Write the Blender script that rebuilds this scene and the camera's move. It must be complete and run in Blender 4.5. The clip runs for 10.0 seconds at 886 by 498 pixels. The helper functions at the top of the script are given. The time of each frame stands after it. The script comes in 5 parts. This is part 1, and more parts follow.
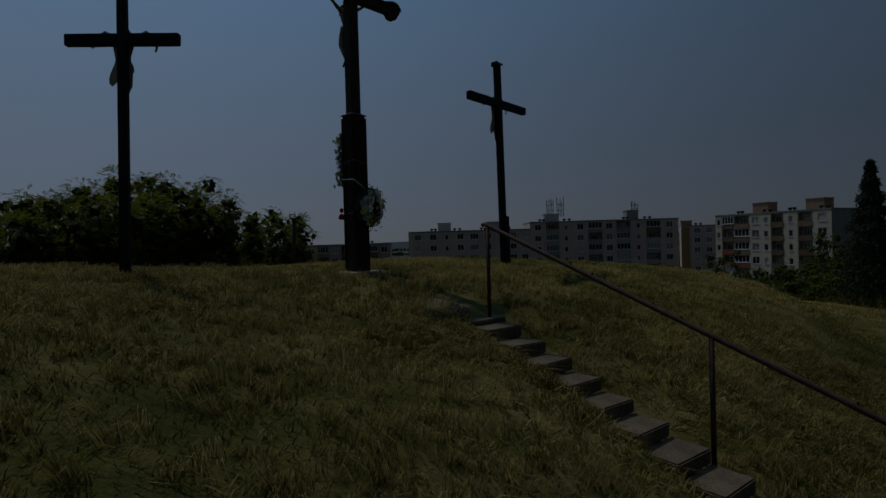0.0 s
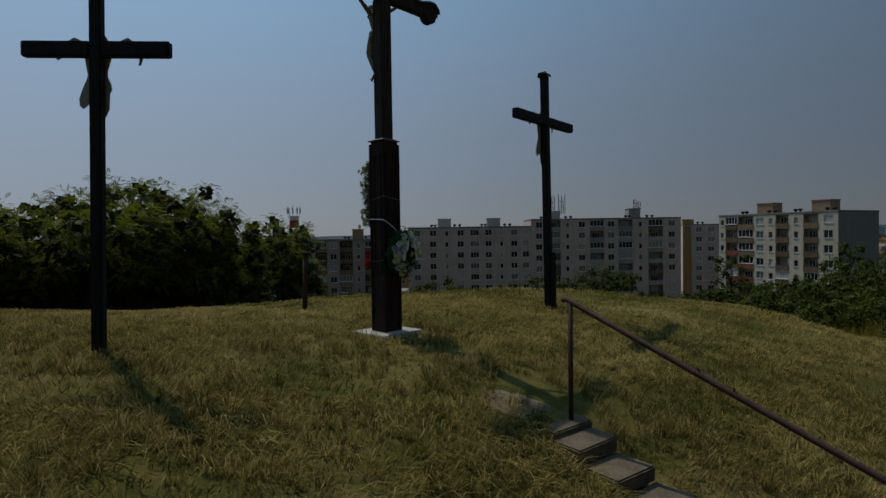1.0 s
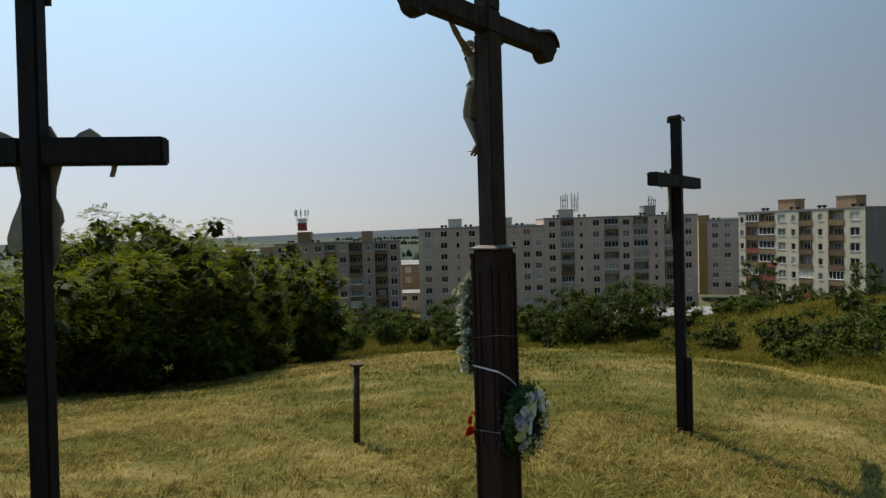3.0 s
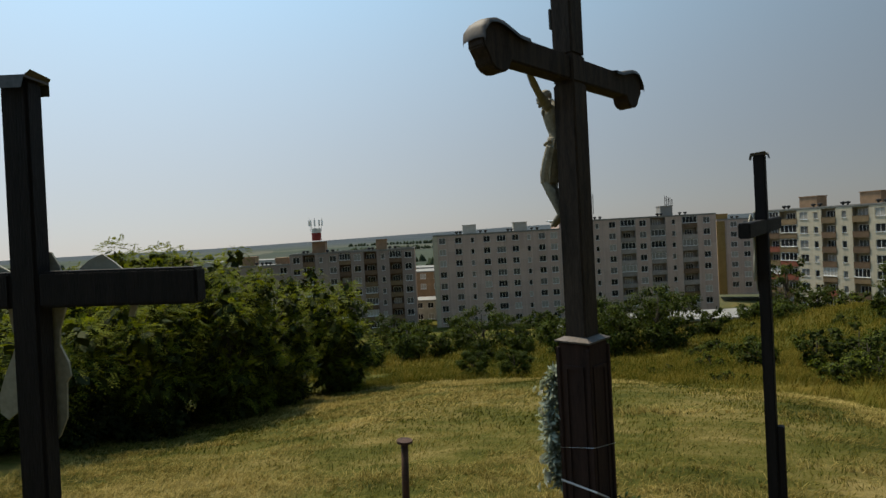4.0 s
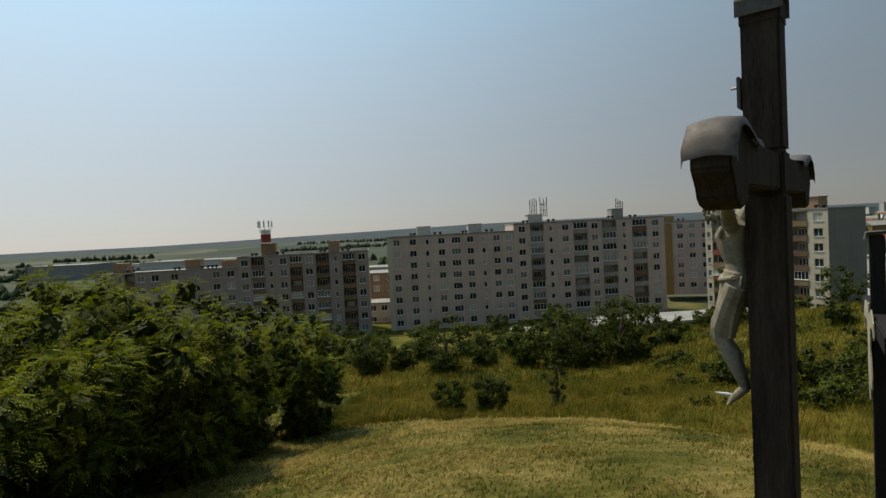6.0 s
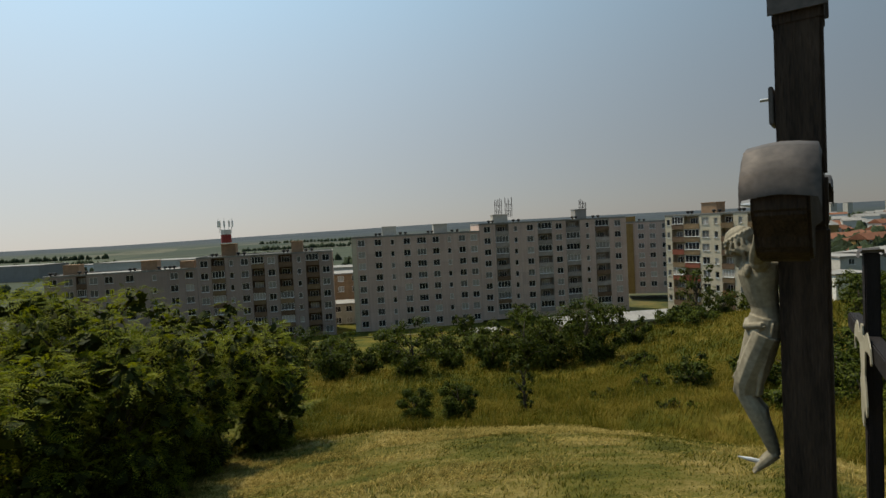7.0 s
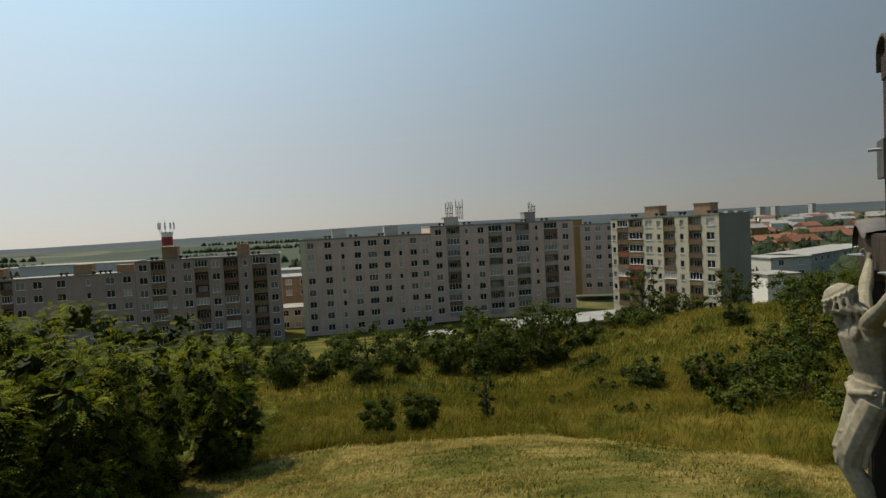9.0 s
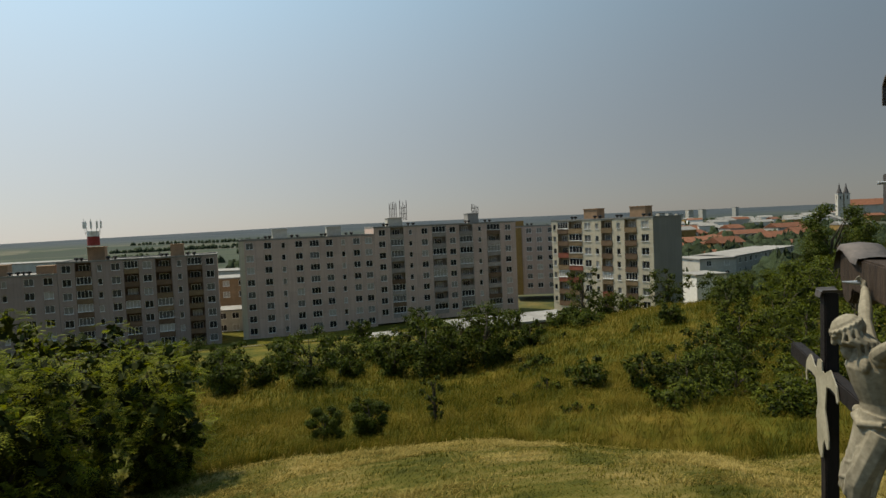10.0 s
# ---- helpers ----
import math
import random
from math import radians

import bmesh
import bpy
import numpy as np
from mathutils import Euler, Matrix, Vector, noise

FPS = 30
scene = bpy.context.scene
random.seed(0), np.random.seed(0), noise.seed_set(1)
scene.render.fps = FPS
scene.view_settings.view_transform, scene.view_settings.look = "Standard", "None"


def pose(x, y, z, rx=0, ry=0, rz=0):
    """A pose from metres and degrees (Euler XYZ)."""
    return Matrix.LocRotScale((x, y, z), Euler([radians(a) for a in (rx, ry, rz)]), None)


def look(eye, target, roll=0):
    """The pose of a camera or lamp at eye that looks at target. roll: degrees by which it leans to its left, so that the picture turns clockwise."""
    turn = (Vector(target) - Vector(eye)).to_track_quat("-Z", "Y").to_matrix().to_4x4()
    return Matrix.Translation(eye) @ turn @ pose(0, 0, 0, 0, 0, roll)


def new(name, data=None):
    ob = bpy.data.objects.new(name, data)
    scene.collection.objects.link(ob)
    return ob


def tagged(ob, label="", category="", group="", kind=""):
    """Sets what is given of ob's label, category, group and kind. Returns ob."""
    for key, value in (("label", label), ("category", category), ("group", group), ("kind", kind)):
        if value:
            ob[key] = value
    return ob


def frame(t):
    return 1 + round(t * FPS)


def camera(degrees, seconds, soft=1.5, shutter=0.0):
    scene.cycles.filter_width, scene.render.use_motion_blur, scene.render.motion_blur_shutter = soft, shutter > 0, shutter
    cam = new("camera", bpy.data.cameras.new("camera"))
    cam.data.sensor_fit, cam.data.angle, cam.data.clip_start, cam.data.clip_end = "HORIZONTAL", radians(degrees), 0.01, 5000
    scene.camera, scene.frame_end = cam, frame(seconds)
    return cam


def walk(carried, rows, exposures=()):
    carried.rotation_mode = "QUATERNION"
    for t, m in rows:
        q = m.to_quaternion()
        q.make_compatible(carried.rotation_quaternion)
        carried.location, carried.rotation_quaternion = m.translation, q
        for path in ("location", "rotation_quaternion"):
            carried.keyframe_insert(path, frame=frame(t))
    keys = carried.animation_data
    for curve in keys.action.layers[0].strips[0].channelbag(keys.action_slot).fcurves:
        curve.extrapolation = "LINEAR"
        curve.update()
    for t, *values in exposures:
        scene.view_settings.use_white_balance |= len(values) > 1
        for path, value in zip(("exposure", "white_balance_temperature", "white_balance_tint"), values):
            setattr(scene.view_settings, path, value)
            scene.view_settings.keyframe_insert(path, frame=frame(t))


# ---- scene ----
cam = camera(76.2, 10.0, soft=1.5)
PATH = [
    (0, look((2.656, -9.985, 0.445), (1.554, -0.046, 0.350), -1.60)),
    (0.5, look((2.160, -9.155, 0.967), (1.076, 0.783, 0.695), -1.09)),
    (1, look((1.735, -8.296, 1.361), (0.688, 1.647, 1.135), -0.85)),
    (1.5, look((1.313, -7.488, 1.757), (0.178, 2.444, 1.494), -1.03)),
    (2, look((0.890, -6.752, 2.161), (-0.247, 3.178, 1.850), -0.82)),
    (2.5, look((0.504, -6.096, 2.562), (-0.583, 3.839, 2.219), -1.09)),
    (4, look((-0.406, -4.789, 3.640), (-1.779, 5.113, 3.394), -3.18)),
    (4.5, look((-0.786, -4.237, 4.018), (-1.951, 5.691, 3.748), -3.66)),
    (5, look((-1.205, -3.770, 4.300), (-2.273, 6.169, 4.039), -3.08)),
    (5.5, look((-1.437, -3.495, 4.519), (-2.259, 6.467, 4.225), -2.95)),
    (7, look((-1.554, -2.611, 4.849), (-1.448, 7.381, 4.475), -2.96)),
    (7.5, look((-1.744, -2.571, 4.893), (-1.364, 7.415, 4.529), -2.89)),
    (8, look((-1.924, -2.551, 4.946), (-1.335, 7.425, 4.589), -2.85)),
    (8.5, look((-1.993, -2.383, 5.041), (-1.242, 7.582, 4.666), -2.95)),
    (9, look((-2.079, -2.238, 5.113), (-1.070, 7.703, 4.720), -2.85)),
    (9.5, look((-2.217, -2.149, 5.190), (-0.768, 7.736, 4.769), -2.70)),
    (10, look((-2.325, -2.024, 5.247), (-0.317, 7.763, 4.813), -2.48)),
]
# The picture fades in from dark over the first two seconds.
EXPOSURES = [(0.0, -2.3, 5800, 9), (0.5, -1.66, 5950, 8), (1.0, -0.85, 6250, 8), (1.5, -0.25, 6350, 8), (2.0, 0.3, 6400, 8), (2.4, 0.4, 6600, 8), (4.0, 0.2, 7150, 7), (7.0, 0.2, 7450, 7), (10.0, 0.3, 7600, 7)]
walk(cam, PATH, EXPOSURES)

# ---- light ----
SUN_TO = Vector((-0.374, 0.332, 0.866)).normalized()
world = bpy.data.worlds.new("sky")
scene.world = world
world.use_nodes = True
wn = world.node_tree.nodes
wl = world.node_tree.links
sky = wn.new("ShaderNodeTexSky")
sky.sky_type = "NISHITA"
sky.sun_disc = False
sky.sun_elevation = math.asin(SUN_TO.z)
sky.sun_rotation = math.atan2(SUN_TO.x, SUN_TO.y)
sky.air_density = 0.8
sky.dust_density = 0.6
sky.ozone_density = 1.2
# Summer haze over the clear sky: whitish at the horizon, brighter towards the sun.
tc = wn.new("ShaderNodeTexCoord")
sun_dot = wn.new("ShaderNodeVectorMath")
sun_dot.operation = "DOT_PRODUCT"
sun_dot.inputs[1].default_value = SUN_TO
wl.new(tc.outputs["Generated"], sun_dot.inputs[0])
up = wn.new("ShaderNodeSeparateXYZ")
wl.new(tc.outputs["Generated"], up.inputs[0])


def wmath(op, a, b=0.0):
    m = wn.new("ShaderNodeMath")
    m.operation = op
    for k, v in enumerate((a, b)):
        if hasattr(v, "links"):
            wl.new(v, m.inputs[k])
        else:
            m.inputs[k].default_value = v
    return m.outputs[0]


def wmix(fac, a, b, how="MIX"):
    m = wn.new("ShaderNodeMix")
    m.data_type, m.blend_type = "RGBA", how
    for sock, v in ((m.inputs[0], fac), (m.inputs[6], a), (m.inputs[7], b)):
        if hasattr(v, "links"):
            wl.new(v, sock)
        else:
            sock.default_value = v
    return m.outputs[2]


glow = wmath("ADD", wmath("MULTIPLY", wmath("POWER", wmath("MULTIPLY", wmath("ADD", sun_dot.outputs["Value"], 1.0), 0.5), 4.8), 1.66), 0.135)
level = wmath("POWER", wmath("MINIMUM", wmath("MULTIPLY", wmath("MAXIMUM", up.outputs["Z"], 0.0), 2.0), 1.0), 0.64)
haze = wmix(level, (12.6, 12.8, 13.7, 1), (4.6, 8.3, 12.7, 1))
scaled = wn.new("ShaderNodeVectorMath")
scaled.operation = "SCALE"
wl.new(haze, scaled.inputs[0])
wl.new(glow, scaled.inputs["Scale"])
wl.new(wmix(0.85, sky.outputs["Color"], scaled.outputs["Vector"]), wn["Background"].inputs["Color"])
wn["Background"].inputs["Strength"].default_value = 0.075

sun_data = bpy.data.lights.new("sun", "SUN")
sun_data.energy = 4.0
sun_data.angle = radians(0.55)
sun_data.color = (1.0, 0.91, 0.76)
sun = new("sun", sun_data)
sun.matrix_world = look(SUN_TO * 50, (0, 0, 0))


# ---- materials ----
def mat(name):
    m = bpy.data.materials.new(name)
    m.use_nodes = True
    nt = m.node_tree
    return m, nt, nt.nodes["Principled BSDF"]


def node(nt, kind, **inputs):
    n = nt.nodes.new(kind)
    for k, v in inputs.items():
        n.inputs[k.replace("_", " ")].default_value = v
    return n


def ramp(nt, source, stops):
    r = nt.nodes.new("ShaderNodeValToRGB")
    while len(r.color_ramp.elements) < len(stops):
        r.color_ramp.elements.new(0.5)
    for e, (p, c) in zip(r.color_ramp.elements, stops):
        e.position, e.color = p, (*c, 1) if len(c) == 3 else c
    nt.links.new(source, r.inputs[0])
    return r.outputs[0]


def mix(nt, fac, a, b, how="MIX"):
    m = nt.nodes.new("ShaderNodeMix")
    m.data_type, m.blend_type = "RGBA", how
    for sock, v in ((m.inputs[0], fac), (m.inputs[6], a), (m.inputs[7], b)):
        if hasattr(v, "links"):
            nt.links.new(v, sock)
        else:
            sock.default_value = v if sock == m.inputs[0] else (*v, 1)
    return m.outputs[2]


def calc(nt, op, a, b=0.0, c=None):
    m = nt.nodes.new("ShaderNodeMath")
    m.operation = op
    for i, v in enumerate((a, b) if c is None else (a, b, c)):
        if hasattr(v, "links"):
            nt.links.new(v, m.inputs[i])
        else:
            m.inputs[i].default_value = v
    return m.outputs[0]


def coords(nt, which="Object", scale=(1, 1, 1)):
    t = nt.nodes.new("ShaderNodeTexCoord")
    mp = nt.nodes.new("ShaderNodeMapping")
    mp.inputs["Scale"].default_value = scale
    nt.links.new(t.outputs[which], mp.inputs["Vector"])
    return mp.outputs["Vector"]


def noise_of(nt, vec, scale, detail=4.0, rough=0.55):
    n = node(nt, "ShaderNodeTexNoise", Scale=scale, Detail=detail, Roughness=rough)
    nt.links.new(vec, n.inputs["Vector"])
    return n.outputs["Fac"]


def bump(nt, bsdf, height, strength=0.4, distance=0.02):
    b = node(nt, "ShaderNodeBump", Strength=strength, Distance=distance)
    nt.links.new(height, b.inputs["Height"])
    nt.links.new(b.outputs["Normal"], bsdf.inputs["Normal"])


def mottled(name, dark, light, scale=6.0, rough=0.85, stretch=(1, 1, 1), relief=0.3, depth=0.01, metal=0.0, fine=8.0, vary=0.0):
    """A surface of two tones with broad stains, fine grain and relief; vary shifts its tone from object to object."""
    m, nt, b = mat(name)
    v = coords(nt, "Object", stretch)
    broad, grain = noise_of(nt, v, scale), noise_of(nt, v, scale * fine, 6)
    f = calc(nt, "ADD", calc(nt, "MULTIPLY", broad, 0.6), calc(nt, "MULTIPLY", grain, 0.4))
    col = ramp(nt, f, [(0.33, dark), (0.68, light)])
    if vary:
        info = nt.nodes.new("ShaderNodeObjectInfo")
        hsv = nt.nodes.new("ShaderNodeHueSaturation")
        nt.links.new(calc(nt, "MULTIPLY_ADD", info.outputs["Random"], vary, 1 - vary / 2), hsv.inputs["Value"])
        nt.links.new(col, hsv.inputs["Color"])
        col = hsv.outputs["Color"]
    nt.links.new(col, b.inputs["Base Color"])
    b.inputs["Roughness"].default_value = rough
    b.inputs["Metallic"].default_value = metal
    b.inputs["Specular IOR Level"].default_value = 0.5 if rough < 0.7 else 0.2
    bump(nt, b, grain, relief, depth)
    return m


def leafy(name, dark, light, translucent=0.35, scale=0.6):
    """Leaves: tone varies from leaf to leaf and in broad patches; some light passes through."""
    m, nt, b = mat(name)
    geo = nt.nodes.new("ShaderNodeNewGeometry")
    patch = noise_of(nt, coords(nt, "Object"), scale, 3, 0.65)
    f = calc(nt, "ADD", calc(nt, "MULTIPLY", geo.outputs["Random Per Island"], 0.22), calc(nt, "MULTIPLY", patch, 0.78))
    col = ramp(nt, f, [(0.36, dark), (0.66, light)])
    nt.links.new(col, b.inputs["Base Color"])
    b.inputs["Roughness"].default_value = 0.75
    b.inputs["Specular IOR Level"].default_value = 0.12
    t = nt.nodes.new("ShaderNodeBsdfTranslucent")
    lit = mix(nt, 1.0, col, (1.0, 1.0, 0.45), "MULTIPLY")
    nt.links.new(lit, t.inputs["Color"])
    s = nt.nodes.new("ShaderNodeMixShader")
    s.inputs[0].default_value = translucent
    nt.links.new(b.outputs[0], s.inputs[1])
    nt.links.new(t.outputs[0], s.inputs[2])
    nt.links.new(s.outputs[0], nt.nodes["Material Output"].inputs["Surface"])
    return m


MAT = {}
MAT["old_wood"] = mottled("old_wood", (0.012, 0.008, 0.006), (0.066, 0.044, 0.031), 3.0, 0.8, (6, 6, 0.7), 0.8, 0.012)
MAT["black_wood"] = mottled("black_wood", (0.005, 0.004, 0.004), (0.018, 0.013, 0.012), 3.0, 0.7, (6, 6, 0.7), 0.7, 0.01)
MAT["red_wood"] = mottled("red_wood", (0.018, 0.009, 0.007), (0.046, 0.023, 0.017), 3.0, 0.85, (5, 5, 0.6), 0.5, 0.006)
MAT["tin_cap"] = mottled("tin_cap", (0.045, 0.037, 0.033), (0.125, 0.102, 0.09), 5.0, 0.68, (1, 1, 1), 0.25, 0.004, 0.3)
MAT["dark_tin"] = mottled("dark_tin", (0.05, 0.045, 0.04), (0.12, 0.10, 0.09), 6.0, 0.5, (1, 1, 1), 0.2, 0.004, 0.5)
MAT["pale_tin"] = mottled("pale_tin", (0.18, 0.16, 0.112), (0.35, 0.315, 0.235), 4.0, 0.6, (1, 1, 1), 0.2, 0.004, 0.0)
MAT["grey_stone"] = mottled("grey_stone", (0.125, 0.108, 0.076), (0.28, 0.247, 0.183), 4.0, 0.75, (1, 1, 1), 0.12, 0.004)
MAT["rusty_iron"] = mottled("rusty_iron", (0.035, 0.022, 0.018), (0.11, 0.06, 0.042), 9.0, 0.75, (1, 1, 1), 0.5, 0.004, 0.3)
MAT["concrete"] = mottled("concrete", (0.060, 0.043, 0.027), (0.150, 0.114, 0.074), 3.0, 0.9, (1, 1, 1), 0.5, 0.01, vary=0.2)
MAT["pale_concrete"] = mottled("pale_concrete", (0.24, 0.22, 0.185), (0.44, 0.41, 0.36), 4.0, 0.9, (1, 1, 1), 0.5, 0.008)
# Undergrowth leaves: deep shade below the thicket is put into this dark colour.
MAT["undergrowth_shade_leaf"] = leafy("undergrowth_shade_leaf", (0.010, 0.016, 0.004), (0.026, 0.038, 0.008), 0.08)
# Dark twin of the leaf colours: a crown's inner shade put into the colour.
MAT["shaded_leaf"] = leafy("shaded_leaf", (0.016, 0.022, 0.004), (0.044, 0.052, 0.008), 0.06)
MAT["bark"] = mottled("bark", (0.030, 0.024, 0.018), (0.10, 0.08, 0.06), 4.0, 0.95, (3, 3, 0.6), 0.9, 0.02)
MAT["locust_leaf"] = leafy("locust_leaf", (0.066, 0.084, 0.008), (0.215, 0.228, 0.020), 0.36, 0.9)
MAT["bush_leaf"] = leafy("bush_leaf", (0.028, 0.042, 0.006), (0.085, 0.102, 0.013), 0.32, 0.8)
MAT["bramble_leaf"] = leafy("bramble_leaf", (0.038, 0.052, 0.006), (0.120, 0.136, 0.015), 0.34, 0.7)
MAT["far_leaf"] = mottled("far_leaf", (0.012, 0.020, 0.010), (0.040, 0.058, 0.026), 0.25, 0.95, relief=0.9, depth=0.6)
MAT["pine_leaf"] = leafy("pine_leaf", (0.008, 0.016, 0.008), (0.024, 0.042, 0.018), 0.1)
MAT["wreath_green"] = leafy("wreath_green", (0.015, 0.035, 0.012), (0.05, 0.10, 0.03), 0.2, 8)
MAT["spray_green"] = leafy("spray_green", (0.13, 0.155, 0.12), (0.32, 0.35, 0.29), 0.25, 8)
MAT["petal_white"] = leafy("petal_white", (0.45, 0.45, 0.42), (0.75, 0.75, 0.70), 0.2, 9)
MAT["petal_yellow"] = leafy("petal_yellow", (0.42, 0.42, 0.18), (0.70, 0.70, 0.35), 0.2, 9)
MAT["petal_violet"] = leafy("petal_violet", (0.20, 0.20, 0.30), (0.42, 0.42, 0.55), 0.2, 9)
MAT["petal_red"] = leafy("petal_red", (0.40, 0.01, 0.01), (0.60, 0.03, 0.03), 0.15, 9)
MAT["ribbon"] = mottled("ribbon", (0.50, 0.50, 0.55), (0.75, 0.75, 0.80), 5.0, 0.4)
MAT["tar_roof"] = mottled("tar_roof", (0.16, 0.15, 0.14), (0.30, 0.29, 0.27), 0.3, 0.9)
MAT["white_frame"] = mottled("white_frame", (0.60, 0.59, 0.57), (0.78, 0.77, 0.75), 2.0, 0.5)
MAT["ochre_panel"] = mottled("ochre_panel", (0.15, 0.10, 0.055), (0.24, 0.165, 0.095), 0.8, 0.8, vary=0.35)
MAT["brown_panel"] = mottled("brown_panel", (0.105, 0.065, 0.042), (0.18, 0.115, 0.072), 0.8, 0.8, vary=0.4)
MAT["grey_panel"] = mottled("grey_panel", (0.23, 0.20, 0.18), (0.36, 0.315, 0.285), 0.8, 0.8, vary=0.4)
MAT["red_panel"] = mottled("red_panel", (0.18, 0.055, 0.035), (0.27, 0.085, 0.055), 0.8, 0.7, vary=0.3)
MAT["brick_box"] = mottled("brick_box", (0.20, 0.13, 0.08), (0.33, 0.21, 0.13), 1.0, 0.85)
MAT["red_band"] = mottled("red_band", (0.22, 0.03, 0.03), (0.32, 0.06, 0.05), 1.0, 0.7)
MAT["steel"] = mottled("steel", (0.30, 0.31, 0.32), (0.50, 0.51, 0.52), 3.0, 0.45, metal=0.5)
MAT["black_rubber"] = mottled("black_rubber", (0.015, 0.015, 0.015), (0.04, 0.04, 0.04), 3.0, 0.8)
MAT["red_tile"] = mottled("red_tile", (0.125, 0.052, 0.030), (0.24, 0.100, 0.056), 0.4, 0.85, vary=0.3)
MAT["dry_soil"] = mottled("dry_soil", (0.10, 0.074, 0.042), (0.20, 0.152, 0.092), 3.0, 0.95, relief=0.7, depth=0.02)
MAT["car_paint"] = mottled("car_paint", (0.55, 0.56, 0.57), (0.62, 0.63, 0.64), 1.0, 0.25)


def glass_far():
    """Window panes: dark glossy glass, here and there a pale curtain behind it."""
    m, nt, b = mat("window_glass")
    info = nt.nodes.new("ShaderNodeObjectInfo")
    col = ramp(nt, info.outputs["Random"], [(0.0, (0.014, 0.015, 0.017)), (0.50, (0.028, 0.029, 0.031)), (0.58, (0.10, 0.098, 0.094)), (0.76, (0.15, 0.145, 0.138)), (0.84, (0.30, 0.28, 0.255)), (1.0, (0.42, 0.39, 0.35))])
    nt.links.new(col, b.inputs["Base Color"])
    b.inputs["Roughness"].default_value = 0.12
    b.inputs["Specular IOR Level"].default_value = 0.25
    return m


MAT["window_glass"] = glass_far()


def panel_wall(name, dark, light, seam=(0.6, 0.6, 0.6)):
    """Precast concrete panels: each panel its own tone, thin darker seams, rain streaks."""
    m, nt, b = mat(name)
    v = coords(nt, "Object")
    sep = nt.nodes.new("ShaderNodeSeparateXYZ")
    nt.links.new(v, sep.inputs[0])
    along = calc(nt, "ADD", sep.outputs["X"], sep.outputs["Y"])
    px, pz = calc(nt, "DIVIDE", along, 3.5), calc(nt, "DIVIDE", sep.outputs["Z"], 2.8)
    cell = nt.nodes.new("ShaderNodeCombineXYZ")
    nt.links.new(calc(nt, "FLOOR", px), cell.inputs[0])
    nt.links.new(calc(nt, "FLOOR", pz), cell.inputs[1])
    wn_ = nt.nodes.new("ShaderNodeTexWhiteNoise")
    nt.links.new(cell.outputs[0], wn_.inputs["Vector"])
    streak = noise_of(nt, coords(nt, "Object", (2.2, 2.2, 0.12)), 1.0, 5)
    fine = noise_of(nt, v, 5.0, 5)
    f = calc(nt, "ADD", calc(nt, "ADD", calc(nt, "MULTIPLY", wn_.outputs["Value"], 0.16), calc(nt, "MULTIPLY", streak, 0.64)), calc(nt, "MULTIPLY", fine, 0.2))
    col = ramp(nt, f, [(0.2, dark), (0.75, light)])
    ex = calc(nt, "LESS_THAN", calc(nt, "FRACT", px), 0.018)
    ez = calc(nt, "LESS_THAN", calc(nt, "FRACT", pz), 0.022)
    col = mix(nt, calc(nt, "MULTIPLY", calc(nt, "MAXIMUM", ex, ez), 0.5), col, tuple(s * 0.35 for s in seam))
    nt.links.new(col, b.inputs["Base Color"])
    b.inputs["Roughness"].default_value = 0.9
    bump(nt, b, fine, 0.3, 0.02)
    return m


MAT["wall_white"] = panel_wall("wall_white", (0.365, 0.262, 0.220), (0.575, 0.426, 0.360))
MAT["wall_grey"] = panel_wall("wall_grey", (0.22, 0.166, 0.145), (0.36, 0.280, 0.246))
MAT["wall_cream"] = panel_wall("wall_cream", (0.38, 0.325, 0.24), (0.57, 0.495, 0.375))
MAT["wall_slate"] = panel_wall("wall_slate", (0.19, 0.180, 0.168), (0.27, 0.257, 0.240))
MAT["asphalt"] = mottled("asphalt", (0.045, 0.045, 0.045), (0.085, 0.083, 0.08), 0.5, 0.9)
MAT["pale_paving"] = mottled("pale_paving", (0.13, 0.125, 0.115), (0.22, 0.21, 0.195), 0.6, 0.9)
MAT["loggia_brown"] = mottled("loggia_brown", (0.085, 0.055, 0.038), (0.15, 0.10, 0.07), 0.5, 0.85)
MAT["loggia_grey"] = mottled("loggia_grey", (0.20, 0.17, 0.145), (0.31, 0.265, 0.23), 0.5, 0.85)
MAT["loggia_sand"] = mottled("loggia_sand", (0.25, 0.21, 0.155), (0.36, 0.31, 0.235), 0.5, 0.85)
MAT["wall_yellow"] = mottled("wall_yellow", (0.21, 0.13, 0.045), (0.31, 0.20, 0.075), 0.3, 0.85)
MAT["wall_plaster"] = mottled("wall_plaster", (0.36, 0.34, 0.30), (0.52, 0.49, 0.44), 0.2, 0.9, vary=0.25)


